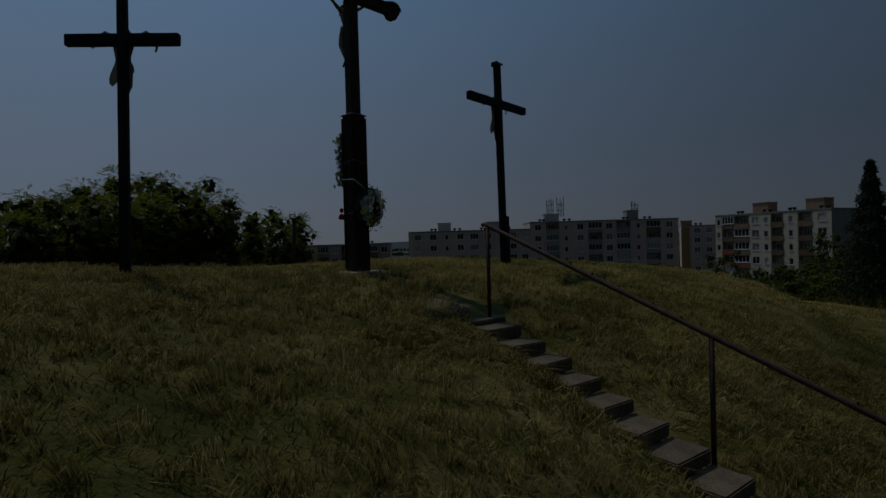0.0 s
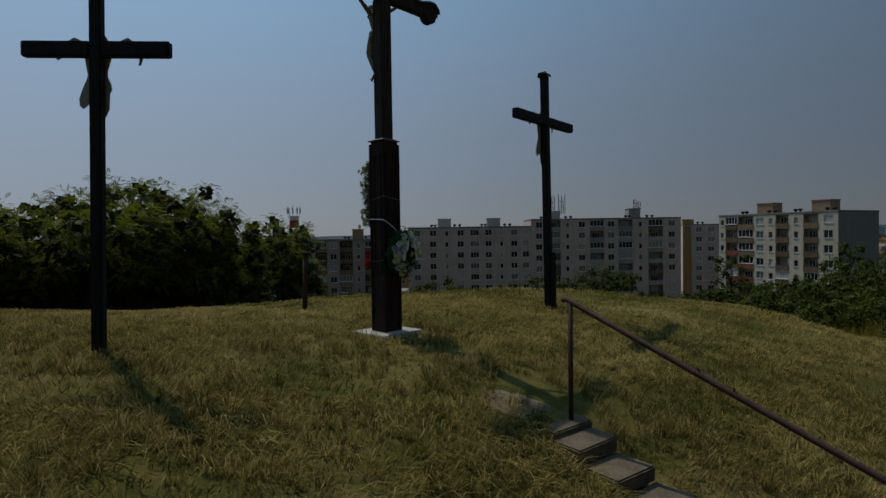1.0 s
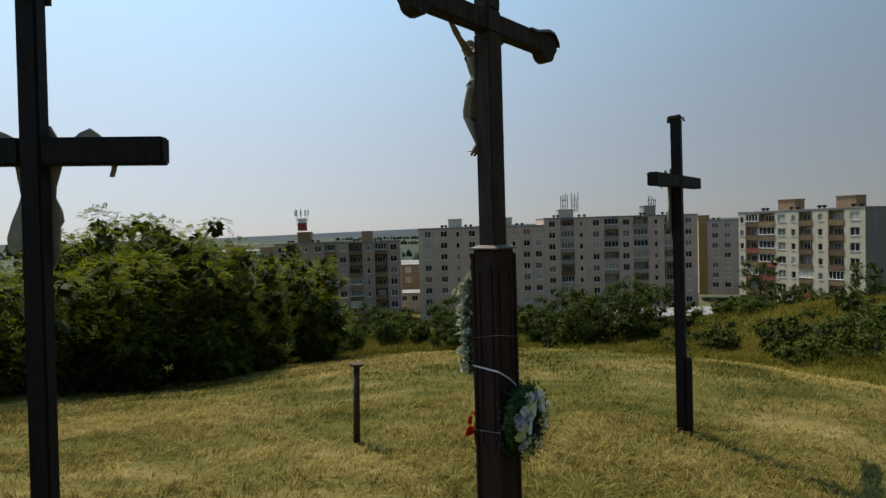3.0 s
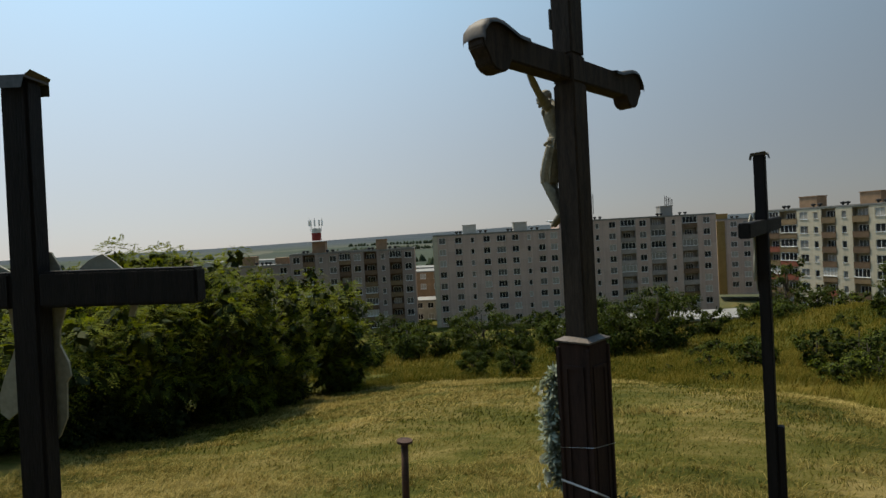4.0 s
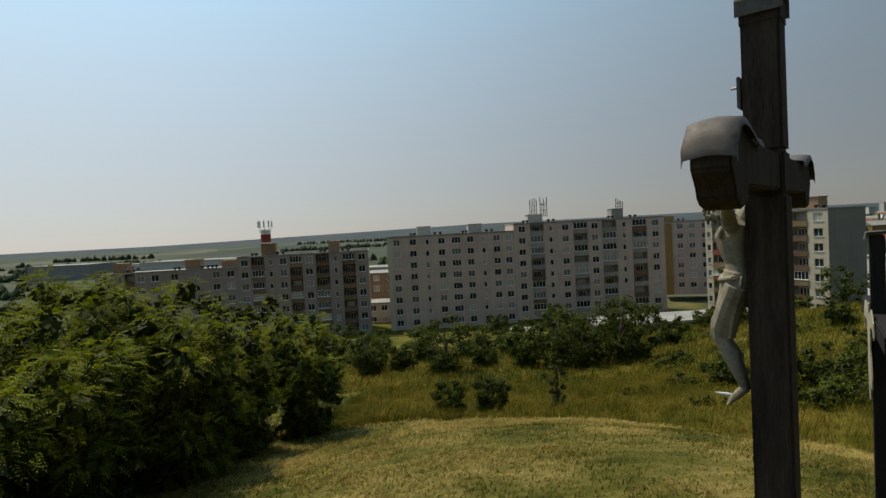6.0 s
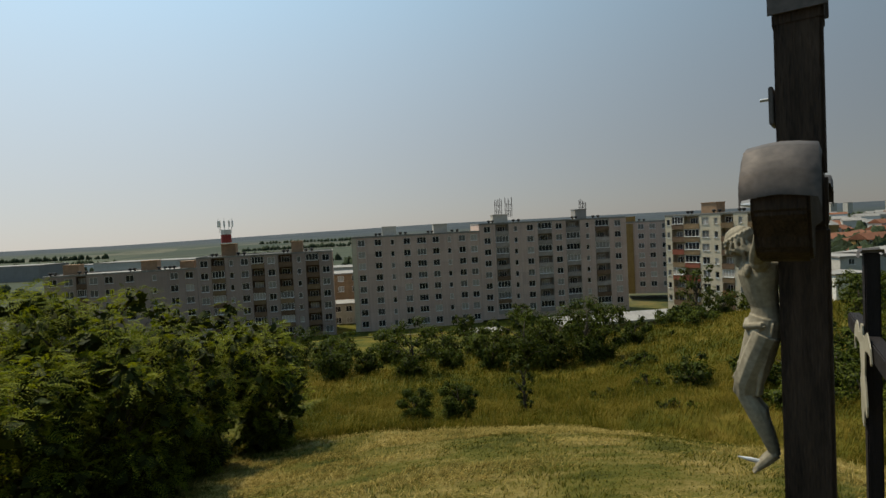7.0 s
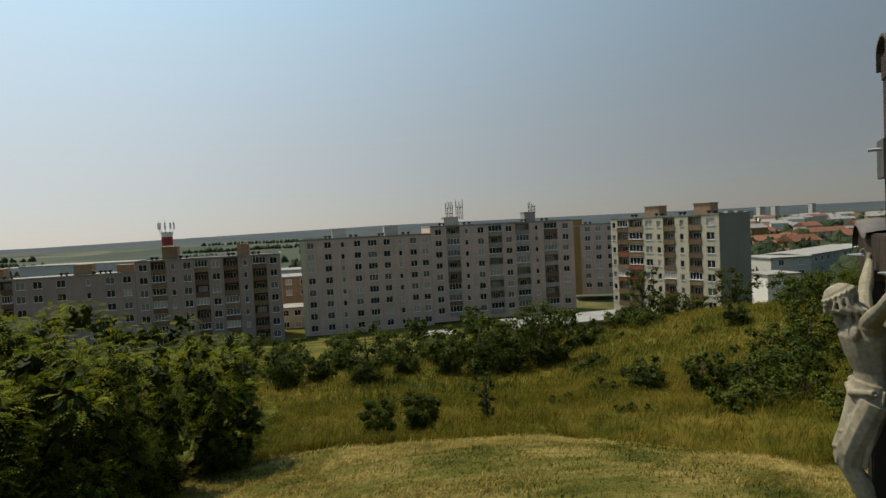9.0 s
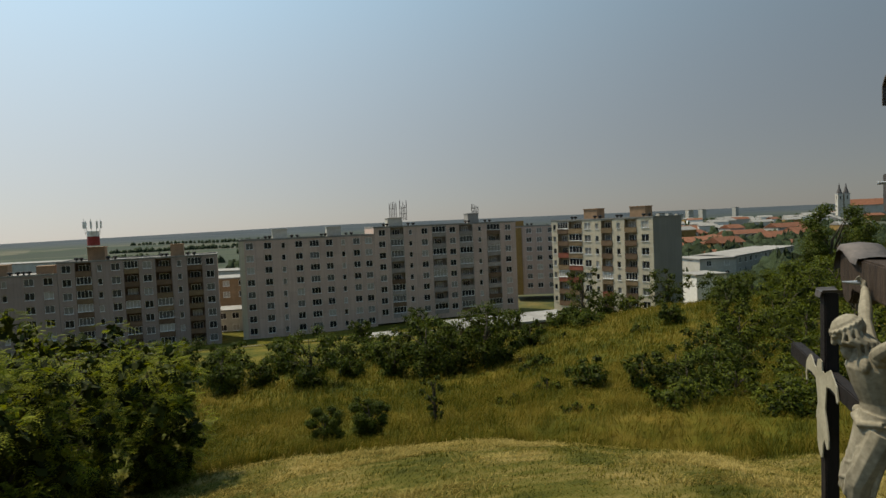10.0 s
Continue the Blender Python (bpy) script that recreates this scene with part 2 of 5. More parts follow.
def ground_material():
    """Mown hilltop with dry swathes, rough meadow on the slopes, fields and woods on the plain, far hills with haze in
    their colour.
    """
    m, nt, b = mat("grass_ground")
    geo = nt.nodes.new("ShaderNodeNewGeometry")
    pos = geo.outputs["Position"]
    sep = nt.nodes.new("ShaderNodeSeparateXYZ")
    nt.links.new(pos, sep.inputs[0])
    X, Y = sep.outputs["X"], sep.outputs["Y"]
    drawn = nt.nodes.new("ShaderNodeMapping")
    drawn.inputs["Scale"].default_value = (0.20, 1.0, 1.0)
    drawn.inputs["Rotation"].default_value = (0, 0, 0.12)
    nt.links.new(pos, drawn.inputs["Vector"])
    broad, mid, fine = noise_of(nt, pos, 0.45, 5), noise_of(nt, drawn.outputs[0], 2.4, 5, 0.6), noise_of(nt, pos, 26.0, 6, 0.7)
    f = calc(nt, "ADD", calc(nt, "ADD", calc(nt, "MULTIPLY", broad, 0.4), calc(nt, "MULTIPLY", mid, 0.35)), calc(nt, "MULTIPLY", fine, 0.25))
    mown = ramp(nt, f, [(0.38, (0.030, 0.036, 0.006)), (0.47, (0.074, 0.070, 0.012)), (0.55, (0.145, 0.112, 0.033)), (0.65, (0.28, 0.205, 0.080))])
    wide = calc(nt, "ADD", calc(nt, "MULTIPLY", noise_of(nt, pos, 0.14, 5), 0.5), calc(nt, "ADD", calc(nt, "MULTIPLY", noise_of(nt, pos, 0.81, 5), 0.35), calc(nt, "MULTIPLY", fine, 0.15)))
    meadow = ramp(nt, wide, [(0.38, (0.024, 0.034, 0.004)), (0.50, (0.072, 0.068, 0.008)), (0.62, (0.140, 0.100, 0.018))])
    far = node(nt, "ShaderNodeTexVoronoi", Scale=0.0035)
    vm = nt.nodes.new("ShaderNodeMapping")
    vm.inputs["Scale"].default_value = (1.0, 0.45, 1.0)
    nt.links.new(pos, vm.inputs["Vector"])
    nt.links.new(vm.outputs[0], far.inputs["Vector"])
    sepc = nt.nodes.new("ShaderNodeSeparateColor")
    nt.links.new(far.outputs["Color"], sepc.inputs[0])
    fields = ramp(nt, sepc.outputs[0], [(0.0, (0.034, 0.042, 0.032)), (0.35, (0.050, 0.060, 0.038)), (0.6, (0.072, 0.077, 0.050)), (0.85, (0.10, 0.095, 0.066)), (1.0, (0.034, 0.042, 0.034))])
    woods = ramp(nt, noise_of(nt, pos, 0.004, 4), [(0.52, (0, 0, 0)), (0.58, (1, 1, 1))])
    fields = mix(nt, calc(nt, "MULTIPLY", woods, 0.85), fields, (0.030, 0.045, 0.028))
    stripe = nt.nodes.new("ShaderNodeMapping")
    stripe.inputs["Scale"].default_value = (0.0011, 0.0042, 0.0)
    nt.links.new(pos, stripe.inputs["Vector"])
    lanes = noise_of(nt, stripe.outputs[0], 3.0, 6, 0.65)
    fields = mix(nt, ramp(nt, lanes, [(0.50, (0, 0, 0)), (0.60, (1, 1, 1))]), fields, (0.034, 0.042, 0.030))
    # Distant haze put into the colour: far land turns blue-grey towards the hills.
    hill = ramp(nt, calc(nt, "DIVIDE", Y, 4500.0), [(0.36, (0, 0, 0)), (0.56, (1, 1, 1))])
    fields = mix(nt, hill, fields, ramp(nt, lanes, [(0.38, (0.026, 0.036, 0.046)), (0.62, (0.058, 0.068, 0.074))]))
    east = calc(nt, "ADD", X, 1.0)
    ex = calc(nt, "SUBTRACT", calc(nt, "DIVIDE", calc(nt, "MAXIMUM", east, 0.0), 17.4), calc(nt, "DIVIDE", calc(nt, "MINIMUM", east, 0.0), 12.6))
    ey = calc(nt, "ABSOLUTE", calc(nt, "DIVIDE", Y, 16.6))
    rr = calc(nt, "ADD", calc(nt, "POWER", ex, 3.0), calc(nt, "POWER", ey, 3.0))
    edge = calc(nt, "ADD", rr, calc(nt, "MULTIPLY", calc(nt, "SUBTRACT", mid, 0.5), 0.16))
    near = mix(nt, ramp(nt, edge, [(0.98, (0, 0, 0)), (1.02, (1, 1, 1))]), mown, meadow)
    away = calc(nt, "DIVIDE", calc(nt, "SQRT", calc(nt, "ADD", calc(nt, "MULTIPLY", X, X), calc(nt, "MULTIPLY", Y, Y))), 400.0)
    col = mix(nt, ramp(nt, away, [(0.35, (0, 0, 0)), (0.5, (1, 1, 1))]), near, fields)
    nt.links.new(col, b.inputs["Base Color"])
    b.inputs["Roughness"].default_value = 0.95
    b.inputs["Specular IOR Level"].default_value = 0.1
    bump(nt, b, calc(nt, "ADD", fine, mid), 0.7, 0.04)
    return m


MAT["ground"] = ground_material()


def grass_material(name, green_dark, green, straw, dry=0.5, patch=0.45):
    """Blades, each of one tone between green and straw; dry patches follow the lie of the mown swathes."""
    m, nt, b = mat(name)
    geo = nt.nodes.new("ShaderNodeNewGeometry")
    pos = geo.outputs["Position"]
    broad, mid = noise_of(nt, pos, patch, 5), noise_of(nt, pos, patch * 5.8, 5)
    f = calc(nt, "ADD", calc(nt, "ADD", calc(nt, "MULTIPLY", broad, 0.45), calc(nt, "MULTIPLY", mid, 0.35)), calc(nt, "MULTIPLY", geo.outputs["Random Per Island"], 0.2))
    col = ramp(nt, f, [(dry - 0.12, green_dark), (dry - 0.025, green), (dry + 0.04, tuple(0.5 * (g + s) for g, s in zip(green, straw))), (dry + 0.11, straw)])
    nt.links.new(col, b.inputs["Base Color"])
    b.inputs["Roughness"].default_value = 0.85
    b.inputs["Specular IOR Level"].default_value = 0.06
    t = nt.nodes.new("ShaderNodeBsdfTranslucent")
    nt.links.new(col, t.inputs["Color"])
    s = nt.nodes.new("ShaderNodeMixShader")
    s.inputs[0].default_value = 0.35
    nt.links.new(b.outputs[0], s.inputs[1])
    nt.links.new(t.outputs[0], s.inputs[2])
    nt.links.new(s.outputs[0], nt.nodes["Material Output"].inputs["Surface"])
    return m


MAT["lawn"] = grass_material("lawn", (0.040, 0.046, 0.006), (0.106, 0.097, 0.013), (0.29, 0.212, 0.066), 0.55)
MAT["straw"] = grass_material("straw", (0.115, 0.090, 0.020), (0.22, 0.168, 0.046), (0.38, 0.292, 0.104), 0.51)
MAT["shaggy"] = grass_material("shaggy", (0.048, 0.046, 0.009), (0.125, 0.104, 0.022), (0.31, 0.232, 0.092), 0.515, 0.8)
MAT["long_grass"] = grass_material("long_grass", (0.038, 0.044, 0.004), (0.099, 0.085, 0.009), (0.190, 0.138, 0.026), 0.530, 0.14)


# ---- mesh helpers ----
class Build:
    """Collects boxes, tubes and sheets into one mesh."""

    def __init__(self):
        self.v, self.f, self.m = [], [], []

    def quad(self, a, b, c, d, mi=0):
        n = len(self.v)
        self.v += [a, b, c, d]
        self.f.append((n, n + 1, n + 2, n + 3))
        self.m.append(mi)

    def box(self, x0, x1, y0, y1, z0, z1, turn=None, mi=0):
        n = len(self.v)
        pts = [Vector((x, y, z)) for z in (z0, z1) for x, y in ((x0, y0), (x1, y0), (x1, y1), (x0, y1))]
        self.v += [tuple(turn @ p) if turn else tuple(p) for p in pts]
        for q in ((3, 2, 1, 0), (4, 5, 6, 7), (0, 1, 5, 4), (1, 2, 6, 5), (2, 3, 7, 6), (3, 0, 4, 7)):
            self.f.append(tuple(n + i for i in q))
            self.m.append(mi)

    def tube(self, path, radii, sides=8, cap=True, mi=0, squash=1.0):
        """A tube along points, with a radius at each."""
        n, rings = len(self.v), len(path)
        path = [Vector(p) for p in path]
        side = None
        for i, p in enumerate(path):
            d = (path[min(i + 1, rings - 1)] - path[max(i - 1, 0)]).normalized()
            if side is None:
                side = d.orthogonal().normalized()
            side = (side - d * side.dot(d)).normalized()
            up = d.cross(side)
            for k in range(sides):
                a = 2 * math.pi * k / sides
                self.v.append(tuple(p + (side * math.cos(a) + up * math.sin(a) * squash) * radii[i]))
        for i in range(rings - 1):
            for k in range(sides):
                a, b = n + i * sides + k, n + i * sides + (k + 1) % sides
                self.f.append((a, b, b + sides, a + sides))
                self.m.append(mi)
        if cap:
            self.f.append(tuple(n + k for k in reversed(range(sides))))
            self.f.append(tuple(n + (rings - 1) * sides + k for k in range(sides)))
            self.m += [mi, mi]

    def prism(self, outline, y0, y1, turn=None, mi=0):
        """An outline in x and z, given thickness from y0 to y1."""
        n, k = len(self.v), len(outline)
        for y in (y0, y1):
            for x, z in outline:
                p = Vector((x, y, z))
                self.v.append(tuple(turn @ p) if turn else tuple(p))
        self.f.append(tuple(n + i for i in range(k)))
        self.f.append(tuple(n + k + i for i in reversed(range(k))))
        for i in range(k):
            j = (i + 1) % k
            self.f.append((n + j, n + i, n + k + i, n + k + j))
        self.m += [mi] * (k + 2)

    def blob(self, centre, radii, seg=10, rings=7, turn=None, mi=0):
        n = len(self.v)
        c = Vector(centre)
        for i in range(rings + 1):
            th = math.pi * i / rings
            for k in range(seg):
                ph = 2 * math.pi * k / seg
                p = Vector((radii[0] * math.sin(th) * math.cos(ph), radii[1] * math.sin(th) * math.sin(ph), radii[2] * math.cos(th)))
                self.v.append(tuple(c + (turn @ p if turn else p)))
        for i in range(rings):
            for k in range(seg):
                a, b = n + i * seg + k, n + i * seg + (k + 1) % seg
                self.f.append((a, a + seg, b + seg, b))
                self.m.append(mi)

    def mesh(self, name, *materials, smooth=False, bevel=0.0):
        me = bpy.data.meshes.new(name)
        me.from_pydata(self.v, [], self.f)
        for m in materials:
            me.materials.append(MAT[m])
        if len(materials) > 1:
            me.polygons.foreach_set("material_index", self.m)
        bm = bmesh.new()
        bm.from_mesh(me)
        if bevel:
            bmesh.ops.bevel(bm, geom=[e for e in bm.edges if e.calc_face_angle(0) > 0.5], offset=bevel, segments=2, affect="EDGES", clamp_overlap=True)
        bm.to_mesh(me)
        bm.free()
        if smooth:
            me.polygons.foreach_set("use_smooth", [True] * len(me.polygons))
        me.update()
        return me


def part(name, mesh, parent, label="", at=None):
    ob = new(name, mesh)
    ob.parent = parent
    if at is not None:
        ob.matrix_basis = at
    if label:
        ob["label"] = label
    return ob


def thing(name, label, category, at=None, group="", kind="", mesh=None):
    ob = tagged(new(name, mesh), label, category, group, kind)
    if at is not None:
        ob.matrix_basis = at
    return ob


def sheet(name, verts, faces, material):
    """A mesh from arrays of points and of quads or triangles."""
    me = bpy.data.meshes.new(name)
    k = faces.shape[1]
    me.vertices.add(len(verts))
    me.vertices.foreach_set("co", np.ascontiguousarray(verts, np.float32).ravel())
    me.loops.add(faces.size)
    me.loops.foreach_set("vertex_index", np.ascontiguousarray(faces, np.int32).ravel())
    me.polygons.add(len(faces))
    me.polygons.foreach_set("loop_start", np.arange(0, faces.size, k, dtype=np.int32))
    me.update(calc_edges=True)
    me.validate()
    me.materials.append(MAT[material])
    return me


# ---- ground ----
def smooth(a, b, v):
    s = np.clip((v - a) / (b - a), 0, 1)
    return s * s * (3 - 2 * s)


def wave(x, y, w, seed):
    """A gentle unevenness of about unit height and w metres between its humps."""
    a = seed * 1.7
    return (np.sin(x / w * 2.1 + a) * np.cos(y / w * 1.7 - a) + 0.6 * np.sin(x / w * 4.3 - y / w * 3.1 + 2 * a) + 0.4 * np.cos(x / w * 6.1 + y / w * 7.3 + a)) / 2


def on_knoll(x, y):
    """Below 1 on the mown hilltop, which reaches farther out on its eastern side."""
    return np.abs((x + 1) / np.where(x > -1, 17.4, 12.6)) ** 3 + np.abs(y / 16.6) ** 3


SLOPE_Y = [-3000, -400, -60, -25, -10, 0, 15, 20, 26, 37, 60, 95, 115, 130, 250, 1500, 2300, 3200, 4600]
SLOPE_Z = [-24, -22, -15, -7.5, -3.6, -2.2, -2.6, -3.3, -4.3, -6.4, -9.3, -13.6, -17.5, -19, -20, -22, -4, 28, 40]


def height(x, y):
    """The lie of the land: a grassy knoll on a long slope that falls to the plain."""
    x, y = np.asarray(x, float), np.asarray(y, float)
    base = np.interp(y, SLOPE_Y, SLOPE_Z) - 0.00 * x
    base = base + 3.8 * smooth(4, 40, x) * smooth(14, 40, y) * (1 - smooth(52, 84, y))
    base = base - 1.8 * smooth(6, 30, -x) * (1 - smooth(30, 90, y))
    base = base + (6 * smooth(90, 700, x) * smooth(100, 400, y)) * (1 - smooth(1200, 2000, y))
    base = base - 0.017 * np.clip(-x, 0, 2600) * smooth(1500, 3200, y)
    u, w = np.clip(x, -11, 10), np.clip(y, -13, 19)
    knoll = -0.006 - 0.0452 * u + 0.0410 * w - 0.0126 * u * u + 0.0237 * u * w - 0.0085 * w * w - 0.00007 * w**3 - 0.00162 * u * w * w + 0.00017 * u * u * w - 0.00112 * u**3
    knoll = knoll + 0.62 * np.exp(-(((x - 9.2) / 3.0) ** 2) - ((y - 4.6) / 4.2) ** 2)
    knoll = knoll + 0.75 * np.exp(-(((x - 11.5) / 4.0) ** 2) - ((y - 12.5) / 4.0) ** 2)
    knoll = knoll - 0.75 * smooth(3.0, 11.0, -x) * smooth(4.0, 11.5, y) - 0.25 * smooth(9.0, 15.0, y) * smooth(-3.0, 6.0, -x)
    k = 1 - smooth(0.92, 1.24, on_knoll(x, y) ** (1 / 3))
    near = 1 - smooth(20, 120, np.hypot(x, y))
    along, across = (x - 2.62) * 0.70 - (y + 2.60) * 0.714, (x - 2.62) * 0.714 + (y + 2.60) * 0.70
    path = (1 - smooth(0.30, 0.85, np.abs(across - 0.02))) * smooth(-0.7, 0.1, along) * (1 - smooth(4.6, 5.4, along))
    knoll = knoll + (-0.70 - 0.392 * along - knoll) * path
    near = near * (1 - 0.8 * path)
    return base + (knoll - base) * k + near * (0.05 * wave(x, y, 2.6, 1) + 0.02 * wave(x, y, 0.7, 2) + 0.022 * wave(0.3 * x + 0.1 * y, y, 0.55, 5)) + (1 - near) * 0.3 * wave(x, y, 40, 3)


def lie(x, y):
    return float(height(x, y))


def ground():
    def lines(fine_lo, fine_hi, step, lo, hi):
        mid = np.arange(fine_lo, fine_hi + step / 2, step)
        out, d, p = [], step, fine_hi
        while p < hi:
            d *= 1.12
            p += d
            out.append(min(p, hi))
        back, d, p = [], step, fine_lo
        while p > lo:
            d *= 1.12
            p -= d
            back.append(max(p, lo))
        return np.r_[back[::-1], mid, out]

    xs, ys = lines(-12, 14, 0.2, -4400, 4400), lines(-12, 22, 0.2, -1500, 4600)
    gx, gy = np.meshgrid(xs, ys)
    v = np.stack([gx, gy, height(gx, gy)], -1).reshape(-1, 3)
    n, m = len(xs), len(ys)
    i = (np.arange(m - 1)[:, None] * n + np.arange(n - 1)[None]).ravel()
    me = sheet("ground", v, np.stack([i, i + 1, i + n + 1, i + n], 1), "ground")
    me.polygons.foreach_set("use_smooth", [True] * len(me.polygons))
    thing("ground", "grassy knoll, meadow slope and wide green plain", "ground", kind="structure", mesh=me)


ground()


def field(x, y, scale, seed):
    """Smooth value noise from 0 to 1, scale metres between its values."""
    rng = np.random.default_rng(seed)
    g = rng.random((64, 64))
    u, v = x / scale, y / scale
    i, j = np.floor(u).astype(int), np.floor(v).astype(int)
    a, b = u - i, v - j
    a, b = a * a * (3 - 2 * a), b * b * (3 - 2 * b)
    at = lambda p, q: g[p % 64, q % 64]
    return (at(i, j) * (1 - a) + at(i + 1, j) * a) * (1 - b) + (at(i, j + 1) * (1 - a) + at(i + 1, j + 1) * a) * b


def blades(name, label, count, box, tall, width, material, seed, keep, lean=0.5, uneven=0.0):
    """Grass: bent blades of two quads each, rooted in the ground; uneven: how far the height varies from patch to patch."""
    rng = np.random.default_rng(seed)
    x, y = rng.uniform(box[0], box[1], count * 3), rng.uniform(box[2], box[3], count * 3)
    ok = np.where(keep(x, y, rng))[0][:count]
    x, y = x[ok], y[ok]
    n = len(x)
    z = height(x, y) - 0.01
    h = tall * rng.uniform(0.45, 1.25, n) * (1 + uneven * (2.4 * field(x, y, 0.9, seed + 40) - 1.2)).clip(0.25, 2.2)
    a, b = rng.uniform(0, 2 * np.pi, n), 2.2 * wave(x, y, 1.1, 6) + 1.2 * wave(x, y, 0.37, 9) + rng.normal(0.6, 0.7, n)
    wx, wy = np.cos(a) * width / 2, np.sin(a) * width / 2
    l = rng.uniform(0.15, lean, n) * h * 1.6
    bx, by = np.cos(b) * l, np.sin(b) * l
    p = np.empty((n, 5, 3))
    p[:, 0] = np.stack([x - wx, y - wy, z], 1)
    p[:, 1] = np.stack([x + wx, y + wy, z], 1)
    p[:, 2] = np.stack([x + wx * 0.8 + bx * 0.35, y + wy * 0.8 + by * 0.35, z + h * 0.6], 1)
    p[:, 3] = np.stack([x - wx * 0.8 + bx * 0.35, y - wy * 0.8 + by * 0.35, z + h * 0.6], 1)
    p[:, 4] = np.stack([x + bx, y + by, z + h * np.clip(1 - 0.5 * (l / h) ** 2, 0.3, 1)], 1)
    i = np.arange(n)[:, None] * 5
    tri = np.concatenate([i + [0, 1, 2], i + [0, 2, 3], i + [3, 2, 4]], 1).reshape(-1, 3)
    thing(name, label, "grass", kind="stuff", mesh=sheet(name, p.reshape(-1, 3), tri, material))


# ---- crosses ----
FACING = radians(54)  # direction of the arms in plan


def at_cross(x, y, turn=FACING, z=None):
    return pose(x, y, lie(x, y) if z is None else z, 0, 0, math.degrees(turn))


def corpus_mesh():
    """A carved figure with bowed head, bent knees and raised arms, as one plain mesh; it faces +y, arms along x."""
    b = Build()
    b.tube([(0, 0.0, 0.24), (0, 0.008, 0.36), (0, 0.03, 0.47), (0, 0.04, 0.57), (0, 0.022, 0.67), (0, 0.02, 0.72)], [0.112, 0.100, 0.124, 0.150, 0.136, 0.06], 18, squash=0.74)
    for s in (-1, 1):
        b.blob((s * 0.066, 0.092, 0.605), (0.072, 0.030, 0.056))
        b.blob((s * 0.14, 0.015, 0.665), (0.062, 0.058, 0.058))
    # Bowed head: its own axes, up along the crown and out along the face.
    c, up, out = Vector((0.03, 0.150, 0.79)), Vector((0, 0.52, 0.854)), Vector((0, 0.854, -0.52))
    b.tube([(0, 0.02, 0.68), (0.015, 0.07, 0.74), tuple(c - up * 0.03)], [0.065, 0.056, 0.06])
    b.blob(tuple(c), (0.074, 0.095, 0.112), turn=Matrix.Rotation(-0.55, 3, "X"))
    b.blob(tuple(c + up * 0.025 - out * 0.018), (0.084, 0.098, 0.088), turn=Matrix.Rotation(-0.55, 3, "X"))
    b.tube([tuple(c + out * 0.088 + up * 0.02), tuple(c + out * 0.110 - up * 0.022), tuple(c + out * 0.098 - up * 0.034)], [0.011, 0.016, 0.012], 6)
    b.blob(tuple(c + out * 0.066 - up * 0.105), (0.043, 0.042, 0.062), turn=Matrix.Rotation(-0.3, 3, "X"))
    for s in (-1, 1):
        b.tube([tuple(c + out * 0.070 + Vector((s * 0.05, 0, 0)) + up * 0.025), tuple(c + out * 0.094 + Vector((s * 0.018, 0, 0)) + up * 0.022)], [0.012, 0.011], 6)
        b.blob(tuple(c + out * 0.068 + Vector((s * 0.036, 0, 0)) - up * 0.03), (0.024, 0.022, 0.026))
        for k in range(7):
            a = -0.35 + 0.33 * k
            start = c + up * 0.03 + Vector((s * 0.084 * math.cos(a * 0.8), 0, 0)) - out * 0.07 * math.sin(a)
            w = 0.012 * (-1) ** k
            p1 = start + Vector((s * (0.010 + 0.014 * (k % 2)), w, -0.060))
            p2 = start * 0.45 + Vector((s * 0.075, 0.085 - 0.018 * k, 0.70)) * 0.55 + Vector((s * 0.012, -w, -0.02))
            p3 = Vector((s * (0.060 + 0.006 * k), 0.115 - 0.020 * k, 0.64 - 0.012 * (k % 3)))
            b.tube([tuple(start), tuple(p1), tuple(p2), tuple(p3)], [0.011, 0.015, 0.014, 0.006], 6)
    for strand in (0, 1):
        ring = []
        for a in np.linspace(0, 2 * math.pi, 37):
            t = 9 * a + strand * math.pi
            q = c + up * (0.045 + 0.011 * math.sin(t)) + Vector((1, 0, 0)) * (0.080 + 0.006 * math.cos(t)) * math.cos(a) + out * ((0.094 + 0.006 * math.cos(t)) * math.sin(a) - 0.010)
            ring.append(tuple(q))
        b.tube(ring, [0.008] * 37, 6)
    for s in (-1, 1):
        b.tube([(s * 0.12, 0.02, 0.675), (s * 0.23, 0.01, 0.735), (s * 0.35, -0.01, 0.80), (s * 0.46, -0.035, 0.87), (s * 0.57, -0.06, 0.945), (s * 0.65, -0.075, 0.995)], [0.060, 0.053, 0.041, 0.044, 0.033, 0.025], 10)
        b.blob((s * 0.675, -0.075, 1.02), (0.033, 0.021, 0.040))
        for k in range(4):
            b.tube([(s * (0.665 + 0.012 * k), -0.07, 1.035), (s * (0.675 + 0.02 * k), -0.045, 1.085 - 0.010 * k), (s * (0.665 + 0.02 * k), -0.025, 1.07 - 0.010 * k)], [0.011, 0.010, 0.007], 5)
        b.tube([(s * 0.07, 0.0, 0.18), (s * 0.07, 0.075, 0.0), (s * 0.062, 0.135, -0.16), (s * 0.052, 0.135, -0.24), (s * 0.05, 0.075, -0.36), (s * 0.042, 0.01, -0.52), (s * 0.03, -0.03, -0.64)], [0.085, 0.08, 0.066, 0.056, 0.058, 0.044, 0.032], 10)
        b.blob((s * 0.05, 0.04, -0.40), (0.036, 0.04, 0.09))
        b.tube([(s * 0.03, -0.035, -0.63), (s * 0.040, 0.03, -0.70), (s * 0.038, 0.088, -0.765)], [0.038, 0.034, 0.020])
